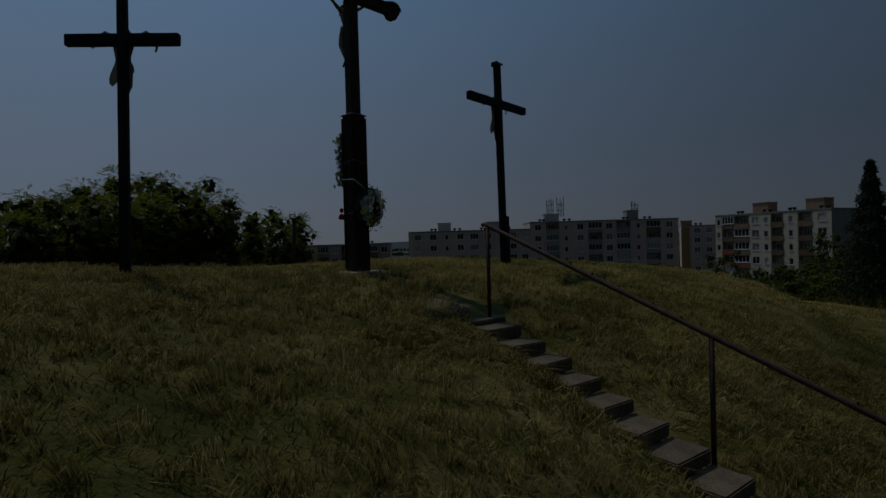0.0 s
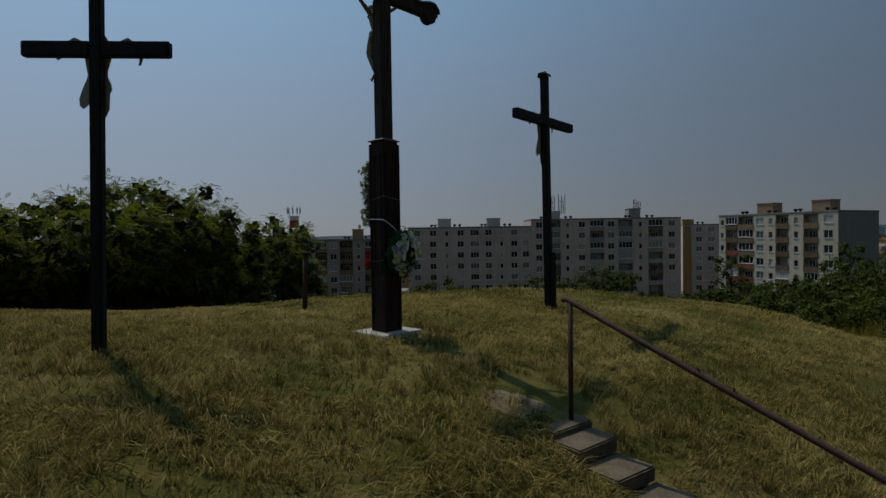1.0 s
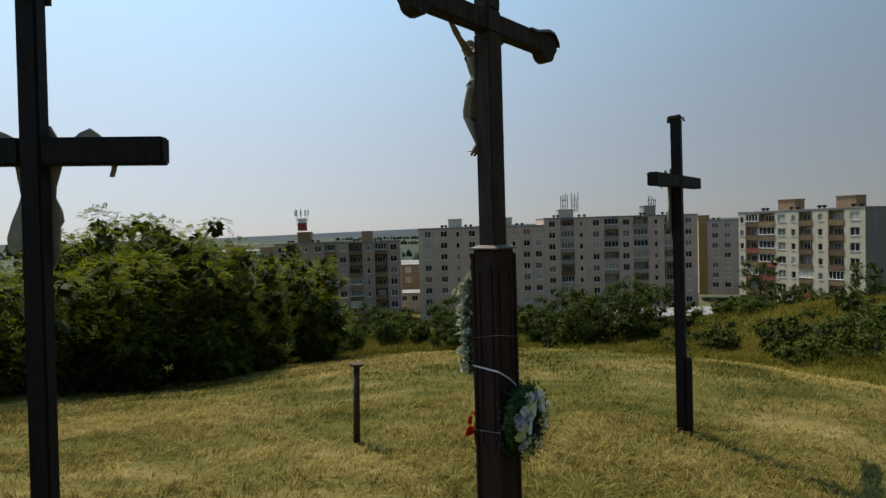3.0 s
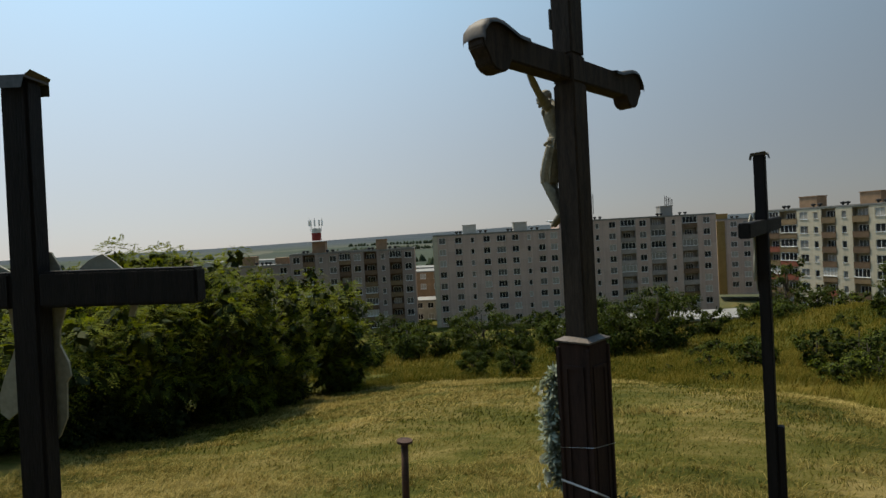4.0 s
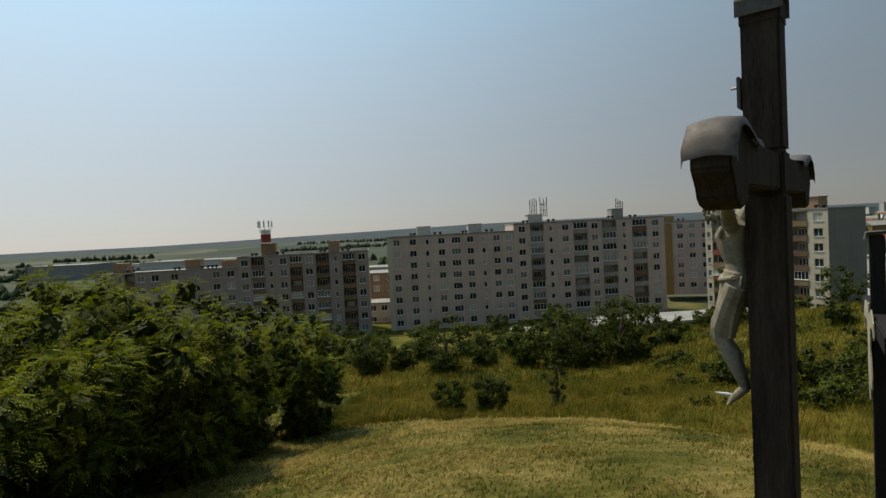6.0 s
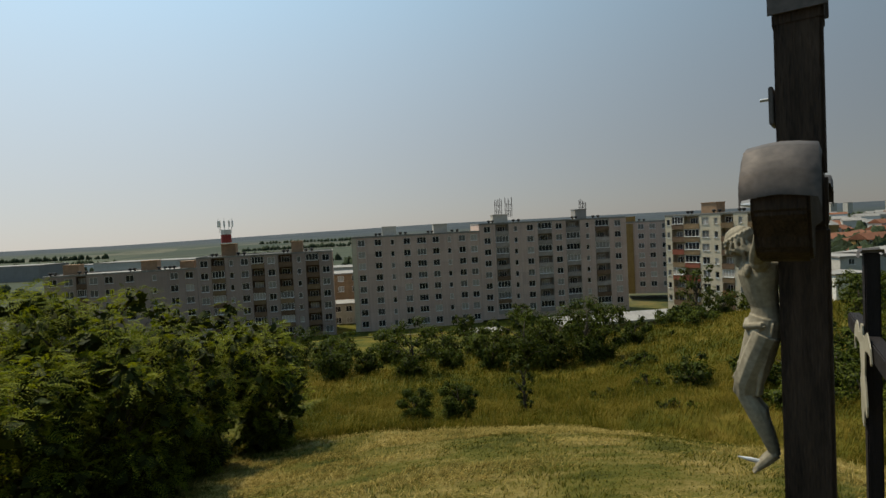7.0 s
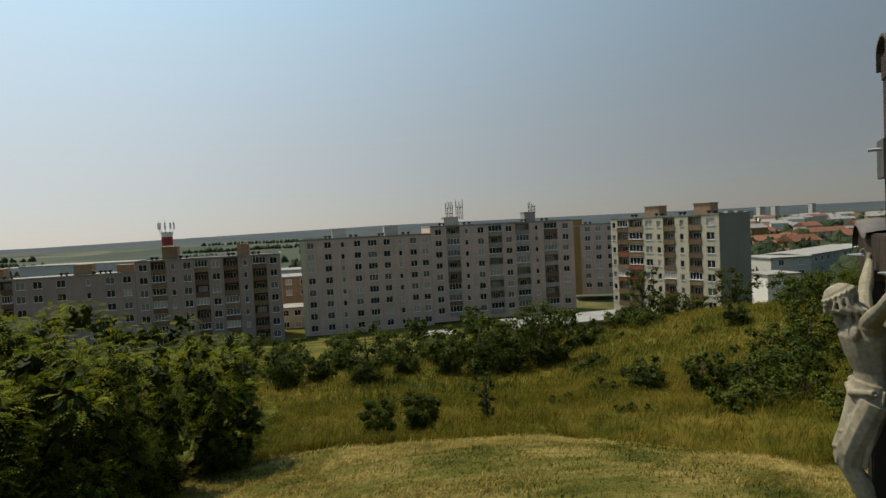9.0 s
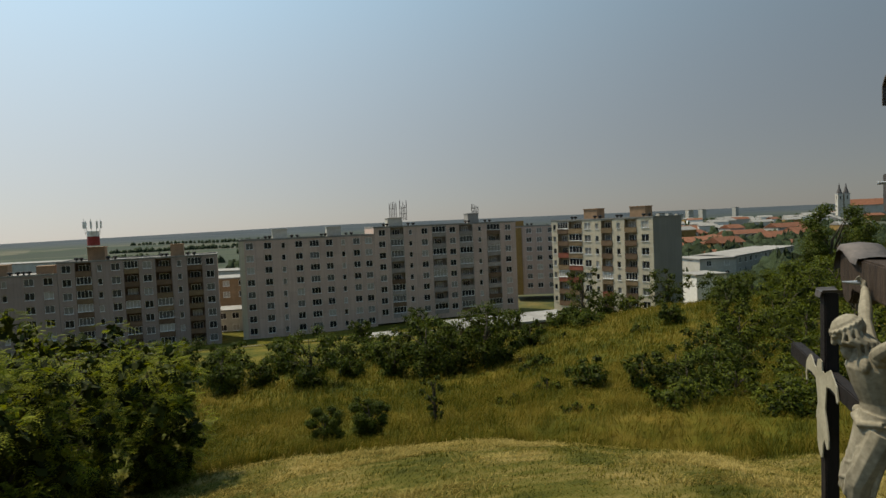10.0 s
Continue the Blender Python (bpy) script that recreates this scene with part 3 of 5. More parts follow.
        for k in range(4):
            b.tube([(s * (0.022 + 0.012 * k), 0.075, -0.755), (s * (0.020 + 0.013 * k), 0.112 - 0.005 * k, -0.785)], [0.010, 0.007], 5)
    # Loincloth: a wrapped skirt to the knees with hanging and swagged folds.
    b.tube([(0, 0.0, 0.29), (0, 0.018, 0.20), (0, 0.045, 0.08), (0, 0.085, -0.06), (0, 0.118, -0.17), (0, 0.112, -0.25)], [0.110, 0.120, 0.115, 0.107, 0.100, 0.090], 20, squash=0.88)
    for s in (-1, 1):
        for k in (0, 1, 3, 4):
            y0, y1 = -0.05 + 0.028 * k, -0.03 + 0.036 * k
            b.tube([(s * (0.104 - 0.004 * k), y0, 0.26), (s * (0.113 - 0.005 * k), y0 + 0.035, 0.08), (s * (0.103 - 0.006 * k), y1 + 0.065, -0.10), (s * (0.086 - 0.006 * k), y1 + 0.085, -0.24)], [0.008, 0.014, 0.018, 0.010], 6)
    for k in range(4):
        z, y = 0.19 - 0.10 * k, 0.094 + 0.031 * k
        b.tube([(-0.135, y - 0.10, z + 0.055), (-0.075, y - 0.01, z - 0.01), (0.0, y + 0.018, z - 0.035), (0.07, y - 0.005, z + 0.015), (0.13, y - 0.10, z + 0.10)], [0.008, 0.014, 0.017, 0.014, 0.008], 6)
    for k in range(4):
        x = -0.06 + 0.04 * k
        b.tube([(x, 0.186, -0.14), (x + 0.006, 0.194, -0.22), (x, 0.174 - 0.01 * (k % 2), -0.265 + 0.02 * (k % 2))], [0.012, 0.018, 0.010], 6)
    b.tube([(0.125, 0.05, 0.27), (0.152, 0.085, 0.10), (0.138, 0.105, -0.08), (0.14, 0.10, -0.34)], [0.022, 0.027, 0.025, 0.010])
    b.tube([(-0.125, 0.01, 0.25), (-0.06, 0.118, 0.225), (0.05, 0.12, 0.25), (0.125, 0.03, 0.285)], [0.020, 0.022, 0.024, 0.022])
    b.blob((0.118, 0.085, 0.265), (0.036, 0.034, 0.036))
    return b.mesh("corpus", "grey_stone", smooth=True)


def figure(name, label, at, scale=1.0):
    ob = thing(name, label, "statue", at @ Matrix.Scale(scale, 4), mesh=corpus_mesh())
    r = ob.modifiers.new("remesh", "REMESH")
    r.mode, r.voxel_size, r.use_smooth_shade = "VOXEL", 0.0055, True
    s = ob.modifiers.new("smooth", "SMOOTH")
    s.factor, s.iterations = 0.5, 2
    return ob


def end_shape(length, half, flare):
    """One arm's outline seen from the front: a beam that swells to a rounded, notched end."""
    pts = [(0, -half), (length - 0.30, -half)]
    for k in range(7):
        a = math.pi * (1.0 + k / 6)
        pts.append((length - 0.17 + 0.115 * math.cos(a), -half - 0.01 + flare * math.sin(a)))
    pts += [(length - 0.03, -half + 0.02), (length, -half * 0.4), (length, half * 0.8), (length - 0.06, half + flare * 0.55), (length - 0.16, half + flare * 0.75), (length - 0.28, half + flare * 0.40), (length - 0.38, half)]
    return pts + [(0, half)]


ARM = 1.14


def arm_cap(b, s, arm_z, half, wide):
    """A bent tin sheet that follows the arm's swollen end and laps over its sides."""
    prof = [(ARM - 0.50, half + 0.004), (ARM - 0.38, half + 0.008), (ARM - 0.28, half + 0.036), (ARM - 0.20, half + 0.058), (ARM - 0.12, half + 0.062), (ARM - 0.05, half + 0.044), (ARM + 0.012, half * 0.75), (ARM + 0.016, 0.0)]
    rows = []
    for px, pz in prof:
        rows.append([(s * px, y, arm_z + pz + d) for y, d in ((-wide - 0.012, -0.03), (-wide - 0.004, 0.0), (-wide * 0.5, 0.008), (0, 0.012), (wide * 0.5, 0.008), (wide + 0.004, 0.0), (wide + 0.012, -0.03))])
    n = len(b.v)
    for r in rows:
        b.v += r
    for i in range(len(rows) - 1):
        for k in range(6):
            q = (n + i * 7 + k, n + i * 7 + k + 1, n + (i + 1) * 7 + k + 1, n + (i + 1) * 7 + k)
            b.f.append(q if s > 0 else q[::-1])
            b.m.append(0)


def moulding(b, face, half, out, z0, z1):
    """A raised frame on one face of the pedestal; face: the turn about z that brings it to the front."""
    t = Matrix.Rotation(face, 4, "Z")
    w, d = 0.03, 0.012
    b.box(-half, -half + w, -out - d, -out + 0.004, z0, z1, t)
    b.box(half - w, half, -out - d, -out + 0.004, z0, z1, t)
    b.box(-half + w, half - w, -out - d, -out + 0.004, z1 - w, z1, t)
    b.box(-half + w, half - w, -out - d, -out + 0.004, z0, z0 + w, t)


def central_cross(x, y):
    z0 = 0.0
    e = thing("tall_cross", "tall weathered dark wooden cross on a panelled pedestal, tin-capped arms", "cross", at_cross(x, y, z=z0))
    top, arm_z, led = 5.74 - z0, 4.88 - z0, 2.74 - z0
    hx, hy, px, py = 0.101, 0.093, 0.147, 0.134
    b = Build()
    for k, (z1, z2) in enumerate(((led - 0.05, arm_z - 0.11), (arm_z - 0.108, arm_z + 0.108), (arm_z + 0.11, top))):
        g = 1 - 0.03 * k
        b.box(-hx * g, hx * g, -hy * g, hy * g, z1, z2)
    part("post", b.mesh("post", "old_wood", bevel=0.012), e)
    b = Build()
    b.box(-px, px, -py, py, 0.0, led)
    body = part("pedestal", b.mesh("pedestal", "red_wood", bevel=0.010), e, "dark reddish-brown boarded pedestal")
    for k, (half, out) in enumerate(((0.100, py), (0.088, px), (0.100, py), (0.088, px))):
        b = Build()
        moulding(b, k * math.pi / 2, half, out, 0.85, led - 0.18)
        part("panel_moulding", b.mesh("panel_moulding", "red_wood"), body)
    for sx in (-1, 1):
        for sy in (-1, 1):
            b = Build()
            b.box(sx * px - 0.018, sx * px + 0.018, sy * py - 0.018, sy * py + 0.018, 0.0, led - 0.04)
            part("corner_board", b.mesh("corner_board", "red_wood", bevel=0.006), body)
    b = Build()
    ring = lambda a, c, z: [(-a, -c, z), (a, -c, z), (a, c, z), (-a, c, z)]
    levels = [ring(px + 0.020, py + 0.020, led), ring(px + 0.022, py + 0.022, led + 0.014), ring(hx + 0.004, hy + 0.004, led + 0.042)]
    for lo, hi in zip(levels, levels[1:]):
        for i in range(4):
            b.quad(lo[i], lo[(i + 1) % 4], hi[(i + 1) % 4], hi[i])
    b.quad(*levels[0][::-1])
    part("ledge", b.mesh("ledge", "tin_cap"), e, "weathered sheet-metal ledge")
    for s in (-1, 1):
        b = Build()
        t = Matrix.Translation((s * (hx + 0.001), 0, arm_z)) @ Matrix.Scale(s, 4, (1, 0, 0))
        b.prism(end_shape(ARM - hx, 0.092, 0.080), -0.070, 0.070, t)
        part("arm", b.mesh("arm", "old_wood", bevel=0.010), e)
        b = Build()
        arm_cap(b, s, arm_z, 0.092, 0.084)
        part("arm_cap", b.mesh("arm_cap", "tin_cap", smooth=True), e, "curved weathered tin cap over the arm end")
    b = Build()
    arch = [(0.116 * math.cos(a), 0.06 * math.sin(a)) for a in np.linspace(0, math.pi, 13)]
    b.prism([(px_, top + pz) for px_, pz in arch] + [(px_ * 0.95, top + pz * 0.88 - 0.003) for px_, pz in arch[::-1]], -0.106, 0.106)
    part("top_cap", b.mesh("top_cap", "tin_cap"), e, "curved weathered tin cap")
    for s in (-1, 1):
        b = Build()
        b.box(s * 0.111 - 0.005, s * 0.111 + 0.005, -0.106, 0.106, top - 0.07, top + 0.006)
        part("cap_flap", b.mesh("cap_flap", "tin_cap"), e)
    b = Build()
    b.box(-0.099, 0.099, -0.092, 0.092, top - 0.12, top - 0.004)
    part("head_block", b.mesh("head_block", "old_wood", bevel=0.01), e)
    b = Build()
    b.box(-0.085, 0.085, hy + 0.002, hy + 0.02, arm_z + 0.34, arm_z + 0.50)
    board = part("title_board", b.mesh("title_board", "dark_tin", bevel=0.004), e)
    b = Build()
    b.tube([(0, hy + 0.02, arm_z + 0.46), (0, hy + 0.06, arm_z + 0.46)], [0.007, 0.007], 6)
    part("bolt", b.mesh("bolt", "steel"), board)
    b = Build()
    b.box(-0.40, 0.40, -0.37, 0.37, -0.35, 0.0)
    thing("footing_slab", "pale worn concrete footing under the tall cross", "concrete slab", at_cross(x, y, z=z0 - 0.004), mesh=b.mesh("footing_slab", "pale_concrete", bevel=0.02))
    figure("crucifix_statue", "pale grey carved stone figure with bowed head and loincloth", at_cross(x, y, z=z0) @ pose(0, hy + 0.060, 4.18 - z0), 0.670)
    for name_, nx, nz in (("hand_nail", 0.465, 4.872), ("hand_nail", -0.465, 4.872), ("foot_nail", 0.0, 3.70)):
        b = Build()
        b.tube([(0, 0, 0), (0, 0.035, 0.002), (0, 0.055, 0.003), (0, 0.095, 0.006)], [0.011, 0.011, 0.009, 0.003], 8)
        thing(name_, "shiny steel nail through the stone figure", "nail", at_cross(x, y, z=0) @ pose(nx, hy + (0.10 if nx == 0 else 0.0), nz), group="nails", mesh=b.mesh(name_, "steel"))
    flowers(x, y)
    return e


def rosette(b, centre, out, r, rng, mi):
    """An open blossom of overlapping petals."""
    c, out = Vector(centre), Vector(out).normalized()
    side = out.orthogonal().normalized()
    for ring, (k, rad, lift) in enumerate(((7, r, 0.25), (6, r * 0.72, 0.5), (4, r * 0.42, 0.8))):
        for i in range(k):
            a = 2 * math.pi * (i + 0.5 * ring) / k + rng.uniform(-0.2, 0.2)
            d = (Matrix.Rotation(a, 3, out) @ side)
            w = out.cross(d)
            p0, p1 = c + out * 0.2 * r, c + d * rad + out * lift * r
            m = p0.lerp(p1, 0.6)
            h = w * rad * 0.45
            b.v += [tuple(p0), tuple(m + h), tuple(p1), tuple(m - h)]
            n = len(b.v)
            b.f.append((n - 4, n - 3, n - 2, n - 1))
            b.m.append(mi)


def flowers(x, y):
    rng = random.Random(4)
    base = at_cross(x, y, z=0)
    # Round wreath hung on the rear face.
    e = thing("round_wreath", "funeral wreath of white and yellow flowers on the pedestal", "wreath", base @ pose(0.10, -0.227, 1.12, 6, 0, 0))
    b = Build()
    b.tube([(0.20 * math.cos(a), 0, 0.25 * math.sin(a)) for a in np.linspace(0, 2 * math.pi, 25)], [0.07] * 25, 8)
    part("ring", b.mesh("ring", "wreath_green", smooth=True), e)
    r2 = np.random.default_rng(9)
    a, t = r2.uniform(0, 2 * np.pi, 2200), r2.normal(0, 0.055, (2200, 3))
    q = np.sqrt(r2.uniform(0.25, 1.25, 2200))
    p = np.stack([0.22 * q * np.cos(a), -0.02 + 0 * a, 0.28 * q * np.sin(a)], 1) + t
    v, f = leaves(p, t * 12, np.full(2200, 0.06), r2, 0.1, 0.35)
    part("greenery", sheet("greenery", v, f, "wreath_green"), e)
    for i in range(34):
        a = 2.399 * i
        rad = 0.30 + 0.80 * math.sqrt((i + 0.5) / 34)
        b = Build()
        rosette(b, (0, 0, 0), (0.5 * math.cos(a) + rng.uniform(-0.3, 0.3), -1, 0.5 * math.sin(a) + rng.uniform(-0.3, 0.3)), rng.uniform(0.040, 0.064), rng, 0)
        part("blossom", b.mesh("blossom", ("petal_yellow", "petal_white", "petal_violet")[(0, 1, 2, 1, 0, 2, 1)[i % 7]]), e, at=pose(0.22 * rad * math.cos(a), -0.10 - 0.03 * rng.random(), 0.27 * rad * math.sin(a)))
    for s in (-1, 1):
        b = Build()
        for k in range(7):
            z0, z1 = 0.30 - 0.055 * k, 0.30 - 0.055 * (k + 1)
            x0, x1 = s * (0.015 + 0.018 * k) + 0.05, s * (0.015 + 0.018 * (k + 1)) + 0.05
            y0, y1 = -0.135 - 0.012 * math.sin(2.1 * k), -0.135 - 0.012 * math.sin(2.1 * (k + 1))
            b.quad((x0 - 0.022, y0, z0), (x0 + 0.022, y0 - 0.006, z0), (x1 + 0.022, y1 - 0.006, z1), (x1 - 0.022, y1, z1))
        part("ribbon_tail", b.mesh("ribbon_tail", "ribbon"), e, "pale satin ribbon tail")
    # Long spray on the front face.
    e = thing("long_spray", "tall evergreen flower spray with white blossoms tied to the pedestal", "wreath", base @ pose(0.0, 0.182, 1.52))
    n = 2600
    h = r2.random(n)
    a = r2.uniform(0, 2 * np.pi, n)
    rr = 0.05 + 0.10 * np.sin(np.pi * np.clip(h, 0.05, 0.95)) * r2.random(n)
    p = np.stack([rr * np.cos(a) * 1.3, 0.03 + np.abs(rr * np.sin(a)), 0.95 * h], 1)
    v, f = leaves(p, np.stack([np.cos(a), np.abs(np.sin(a)), 0.8 + 0 * a], 1), np.full(n, 0.09), r2, -0.2, 0.22)
    part("greenery", sheet("greenery", v, f, "spray_green"), e)
    for i in range(76):
        b = Build()
        low = i < 30
        rosette(b, (0, 0, 0), (rng.uniform(-1.2, 0.6), 1, rng.uniform(-0.3, 0.5)), rng.uniform(0.035, 0.055) if low else rng.uniform(0.022, 0.042), rng, 0)
        part("blossom", b.mesh("blossom", "petal_white"), e, at=pose(rng.uniform(-0.19, 0.14), 0.09 + 0.08 * rng.random(), 0.26 * rng.random() if low else 0.30 + 0.62 * rng.random()))
    e = thing("red_bouquet", "small bunch of red flowers at the pedestal", "flowers", base @ pose(-0.10, 0.182, 0.90))
    for i in range(9):
        b = Build()
        rosette(b, (0, 0, 0), (rng.uniform(-0.6, 0.6), 1, rng.uniform(-0.3, 0.8)), 0.05, rng, 0)
        part("blossom", b.mesh("blossom", "petal_red"), e, at=pose(rng.uniform(-0.09, 0.09), rng.uniform(-0.01, 0.05), rng.uniform(0.0, 0.22)))
    b = Build()
    for i in range(5):
        b.tube([(0, 0, -0.16), (0.02 * (i - 2), 0.01, 0.1)], [0.006, 0.006], 5)
    part("stems", b.mesh("stems", "wreath_green"), e)
    # White ribbon and tie wires round the pedestal.
    b = Build()
    loop = [(-0.167, 0.158, 1.62), (-0.169, -0.156, 1.60), (0.0, -0.160, 1.50), (0.09, -0.168, 1.42)]
    for p, q in zip(loop, loop[1:]):
        b.quad(p, q, (q[0], q[1] - 0.004, q[2] + 0.016), (p[0], p[1] - 0.004, p[2] + 0.016))
    thing("ribbon", "white ribbon tied round the pedestal", "ribbon", base, mesh=b.mesh("ribbon", "ribbon"))
    for z in (1.02, 1.92):
        b = Build()
        c = [(-0.167, -0.154), (0.167, -0.154), (0.167, 0.154), (-0.167, 0.154), (-0.167, -0.154)]
        b.tube([(p, q, z + 0.03 * math.sin(3 * i + z)) for i, (p, q) in enumerate(c)], [0.0014] * 5, 5, cap=False)
        thing("tie_wire", "thin wire tied round the pedestal", "wire", base, group="tie wires", mesh=b.mesh("tie_wire", "steel"))


def plate_outline():
    """The cut-out of a hanging figure: arms laid over the beam, body, a flying cloth end, in x and z."""
    right = [(0.0, 0.15), (0.05, 0.14), (0.085, 0.08), (0.09, 0.05), (0.16, 0.05), (0.22, 0.10), (0.28, 0.125), (0.33, 0.09), (0.40, 0.03), (0.43, -0.09), (0.41, -0.155), (0.385, -0.155), (0.40, -0.10), (0.37, -0.04), (0.25, -0.03), (0.12, -0.05), (0.10, -0.12), (0.072, -0.21), (0.068, -0.27), (0.105, -0.35), (0.112, -0.41), (0.092, -0.44), (0.085, -0.60), (0.05, -0.68), (0.0, -0.73)]
    left = [(-0.05, -0.72), (-0.07, -0.60), (-0.11, -0.53), (-0.14, -0.57), (-0.18, -0.60), (-0.215, -0.57), (-0.22, -0.50), (-0.19, -0.41), (-0.15, -0.32), (-0.13, -0.26), (-0.15, -0.15), (-0.165, -0.05), (-0.28, -0.03), (-0.39, -0.04), (-0.41, -0.09), (-0.44, -0.105), (-0.46, -0.08), (-0.42, 0.03), (-0.34, 0.08), (-0.27, 0.125), (-0.20, 0.095), (-0.12, 0.05), (-0.06, 0.06), (-0.05, 0.14)]
    return right + left


def side_cross(name, label, x, y, base, turn, tall, bar_z, half_bar, width, tilt, support, mirror, plate_size):
    tall, bar_z = tall - base, bar_z - base
    e = thing(name, label, "cross", pose(x, y, base - 0.1) @ pose(0, 0, 0, tilt[0], tilt[1], math.degrees(turn)), group="side crosses")
    h = width / 2
    b = Build()
    b.box(-h, h, -h * 0.8, h * 0.8, 0, tall + 0.1)
    post = part("post", b.mesh("post", "black_wood", bevel=0.012), e)
    b = Build()
    z = bar_z + 0.1
    for s in (-1, 1):
        b.box(*sorted((s * (h + 0.002), s * half_bar)), -h * 0.78, h * 0.78, z - 0.085, z + 0.085)
    part("crossbar", b.mesh("crossbar", "black_wood", bevel=0.012), e)
    b = Build()
    t = tall + 0.1
    k = h + 0.014
    b.box(-k, k, -k, k, t, t + 0.012)
    for s in (-1, 1):
        b.quad((-k, s * k, t + 0.012), (k, s * k, t + 0.012), (k * 0.9, s * k * 1.15, t - 0.05), (-k * 0.9, s * k * 1.15, t - 0.05))
        b.quad((s * k, -k, t + 0.012), (s * k, k, t + 0.012), (s * k * 1.2, k * 0.9, t + 0.028), (s * k * 1.3, -k * 0.9, t + 0.036))
    part("tin_top", b.mesh("tin_top", "dark_tin"), e, "bent tin cover on the post's top")
    if support:
        b = Build()
        b.box(-h * 0.7, h * 0.7, -h * 0.8 - 0.078, -h * 0.8 - 0.003, 0, 1.12)
        part("support_stake", b.mesh("support_stake", "black_wood", bevel=0.01), e)
    plate = Build()
    s = -1 if mirror else 1
    plate.prism([(s * px * plate_size, pz * plate_size) for px, pz in plate_outline()][::s], 0, 0.012)
    thing(name.replace("cross", "figure_plate"), "flat sheet-metal cut-out of a hanging figure, pale paint", "metal figure", pose(x, y, base - 0.1) @ pose(0, 0, 0, tilt[0], tilt[1], math.degrees(turn)) @ pose(0, h * 0.8 + 0.012, z + 0.02), group="side figures", mesh=plate.mesh("figure_plate", "pale_tin"))
    return e


side_cross("near_cross", "slender black wooden cross with a tin top, leaning slightly", -2.79, -2.41, 0.17, radians(6), 4.47, 3.49, 0.82, 0.13, (0, 1.2), False, False, 1.1)
side_cross("far_cross", "slender black wooden cross propped by a stake", 2.62, 2.80, 0.0, radians(60), 4.41, 3.53, 1.2, 0.155, (0, -1.3), True, False, 1.15)


# ---- stump, steps, handrail ----
def stump(x, y):
    e = thing("iron_post", "short rusty iron post with a flat cap plate", "post", pose(x, y, lie(x, y) - 0.05))
    b = Build()
    b.tube([(0, 0, 0), (0.015, 0, 0.6), (0.03, 0.01, 1.13)], [0.048, 0.046, 0.045], 10)
    part("shaft", b.mesh("shaft", "rusty_iron", smooth=True), e)
    b = Build()
    b.tube([(0.03, 0.01, 1.13), (0.032, 0.01, 1.16)], [0.10, 0.10], 12)
    part("cap_plate", b.mesh("cap_plate", "rusty_iron"), e)


stump(-2.01, 2.07)

STAIR = Vector((0.70, -0.714, 0))


def steps():
    yaw = math.degrees(math.atan2(STAIR.y, STAIR.x))
    for i in range(11):
        p = Vector((2.50, -2.70, -0.63)) + Vector((0.285, -0.292, -0.157)) * i
        b = Build()
        b.box(-0.225, 0.19, -0.29, 0.29, -0.15, 0.0)
        thing("stair_step", "worn concrete step sunk into the grass", "step", Matrix.Translation(p) @ pose(0, 0, 0, random.uniform(-1.5, 1.5), random.uniform(-1, 2), yaw + random.uniform(-3, 3)), group="garden steps", mesh=b.mesh("stair_step", "concrete", bevel=0.015))
    for dx, dy, hx, hy in ((-0.36, 0.20, 0.24, 0.30), (-0.86, 0.52, 0.30, 0.28)):
        b = Build()
        b.box(-hx, hx, -hy, hy, -0.12, 0.0)
        x, y = 2.62 + dx, -2.60 + dy
        thing("landing_slab", "pale worn concrete slab above the steps", "concrete slab", pose(x, y, -0.55 + 0.03 * (dx < -0.5), 1, 3, yaw + 4 * dx), group="landing slabs", mesh=b.mesh("landing_slab", "concrete", bevel=0.015))


def handrail():
    e = thing("handrail", "rusty iron pipe handrail beside the steps", "handrail", pose(2.42, -2.39, -0.36))
    d = Vector((4.61 - 2.42, -4.28 + 2.39, -1.19))
    b = Build()
    up = Vector((0, 0, 1.03))
    b.tube([up - d.normalized() * 0.10 + Vector((0, 0, -0.03)), up - d.normalized() * 0.05, up, up + d * 0.5, up + d, up + d * 1.5, up + d * 2.1], [0.028] * 7, 10)
    part("rail", b.mesh("rail", "rusty_iron", smooth=True), e)
    for k in (0, 1, 2):
        b = Build()
        p = d * k
        b.tube([p + Vector((0, 0, -0.35)), p + Vector((0, 0, 1.02))], [0.026, 0.026], 10)
        part("post", b.mesh("post", "rusty_iron", smooth=True), e)
    for k in (0.45, 0.55, 0.9, 1.4):
        b = Build()
        p = up + d * k
        b.tube([p + Vector((0, 0, 0.02)), p + Vector((0, 0, 0.055))], [0.012, 0.010], 6)
        part("bolt", b.mesh("bolt", "rusty_iron"), e)


steps()
handrail()


# ---- trees and bushes ----
def leaves(points, normals, size, rng, droop=0.3, ratio=0.45):
    """Leaf quads at the given points, each facing outwards and up, drooping at the tip."""
    n = len(points)
    face = normals * 0.9 + [0, 0, 0.35] + rng.normal(0, 0.42, (n, 3))
    d = np.cross(face, rng.normal(0, 1, (n, 3)))
    d /= np.linalg.norm(d, axis=1)[:, None] + 1e-9
    d[:, 2] -= droop
    d /= np.linalg.norm(d, axis=1)[:, None]
    side = np.cross(d, face)
    side /= np.linalg.norm(side, axis=1)[:, None] + 1e-9
    s = (size * rng.uniform(0.6, 1.3, n))[:, None]
    a, tip = points, points + d * s
    mid = points + d * s * 0.5
    v = np.stack([a, mid + side * s * ratio * 0.5, tip, mid - side * s * ratio * 0.5], 1).reshape(-1, 3)
    return v, np.arange(n * 4).reshape(-1, 4)


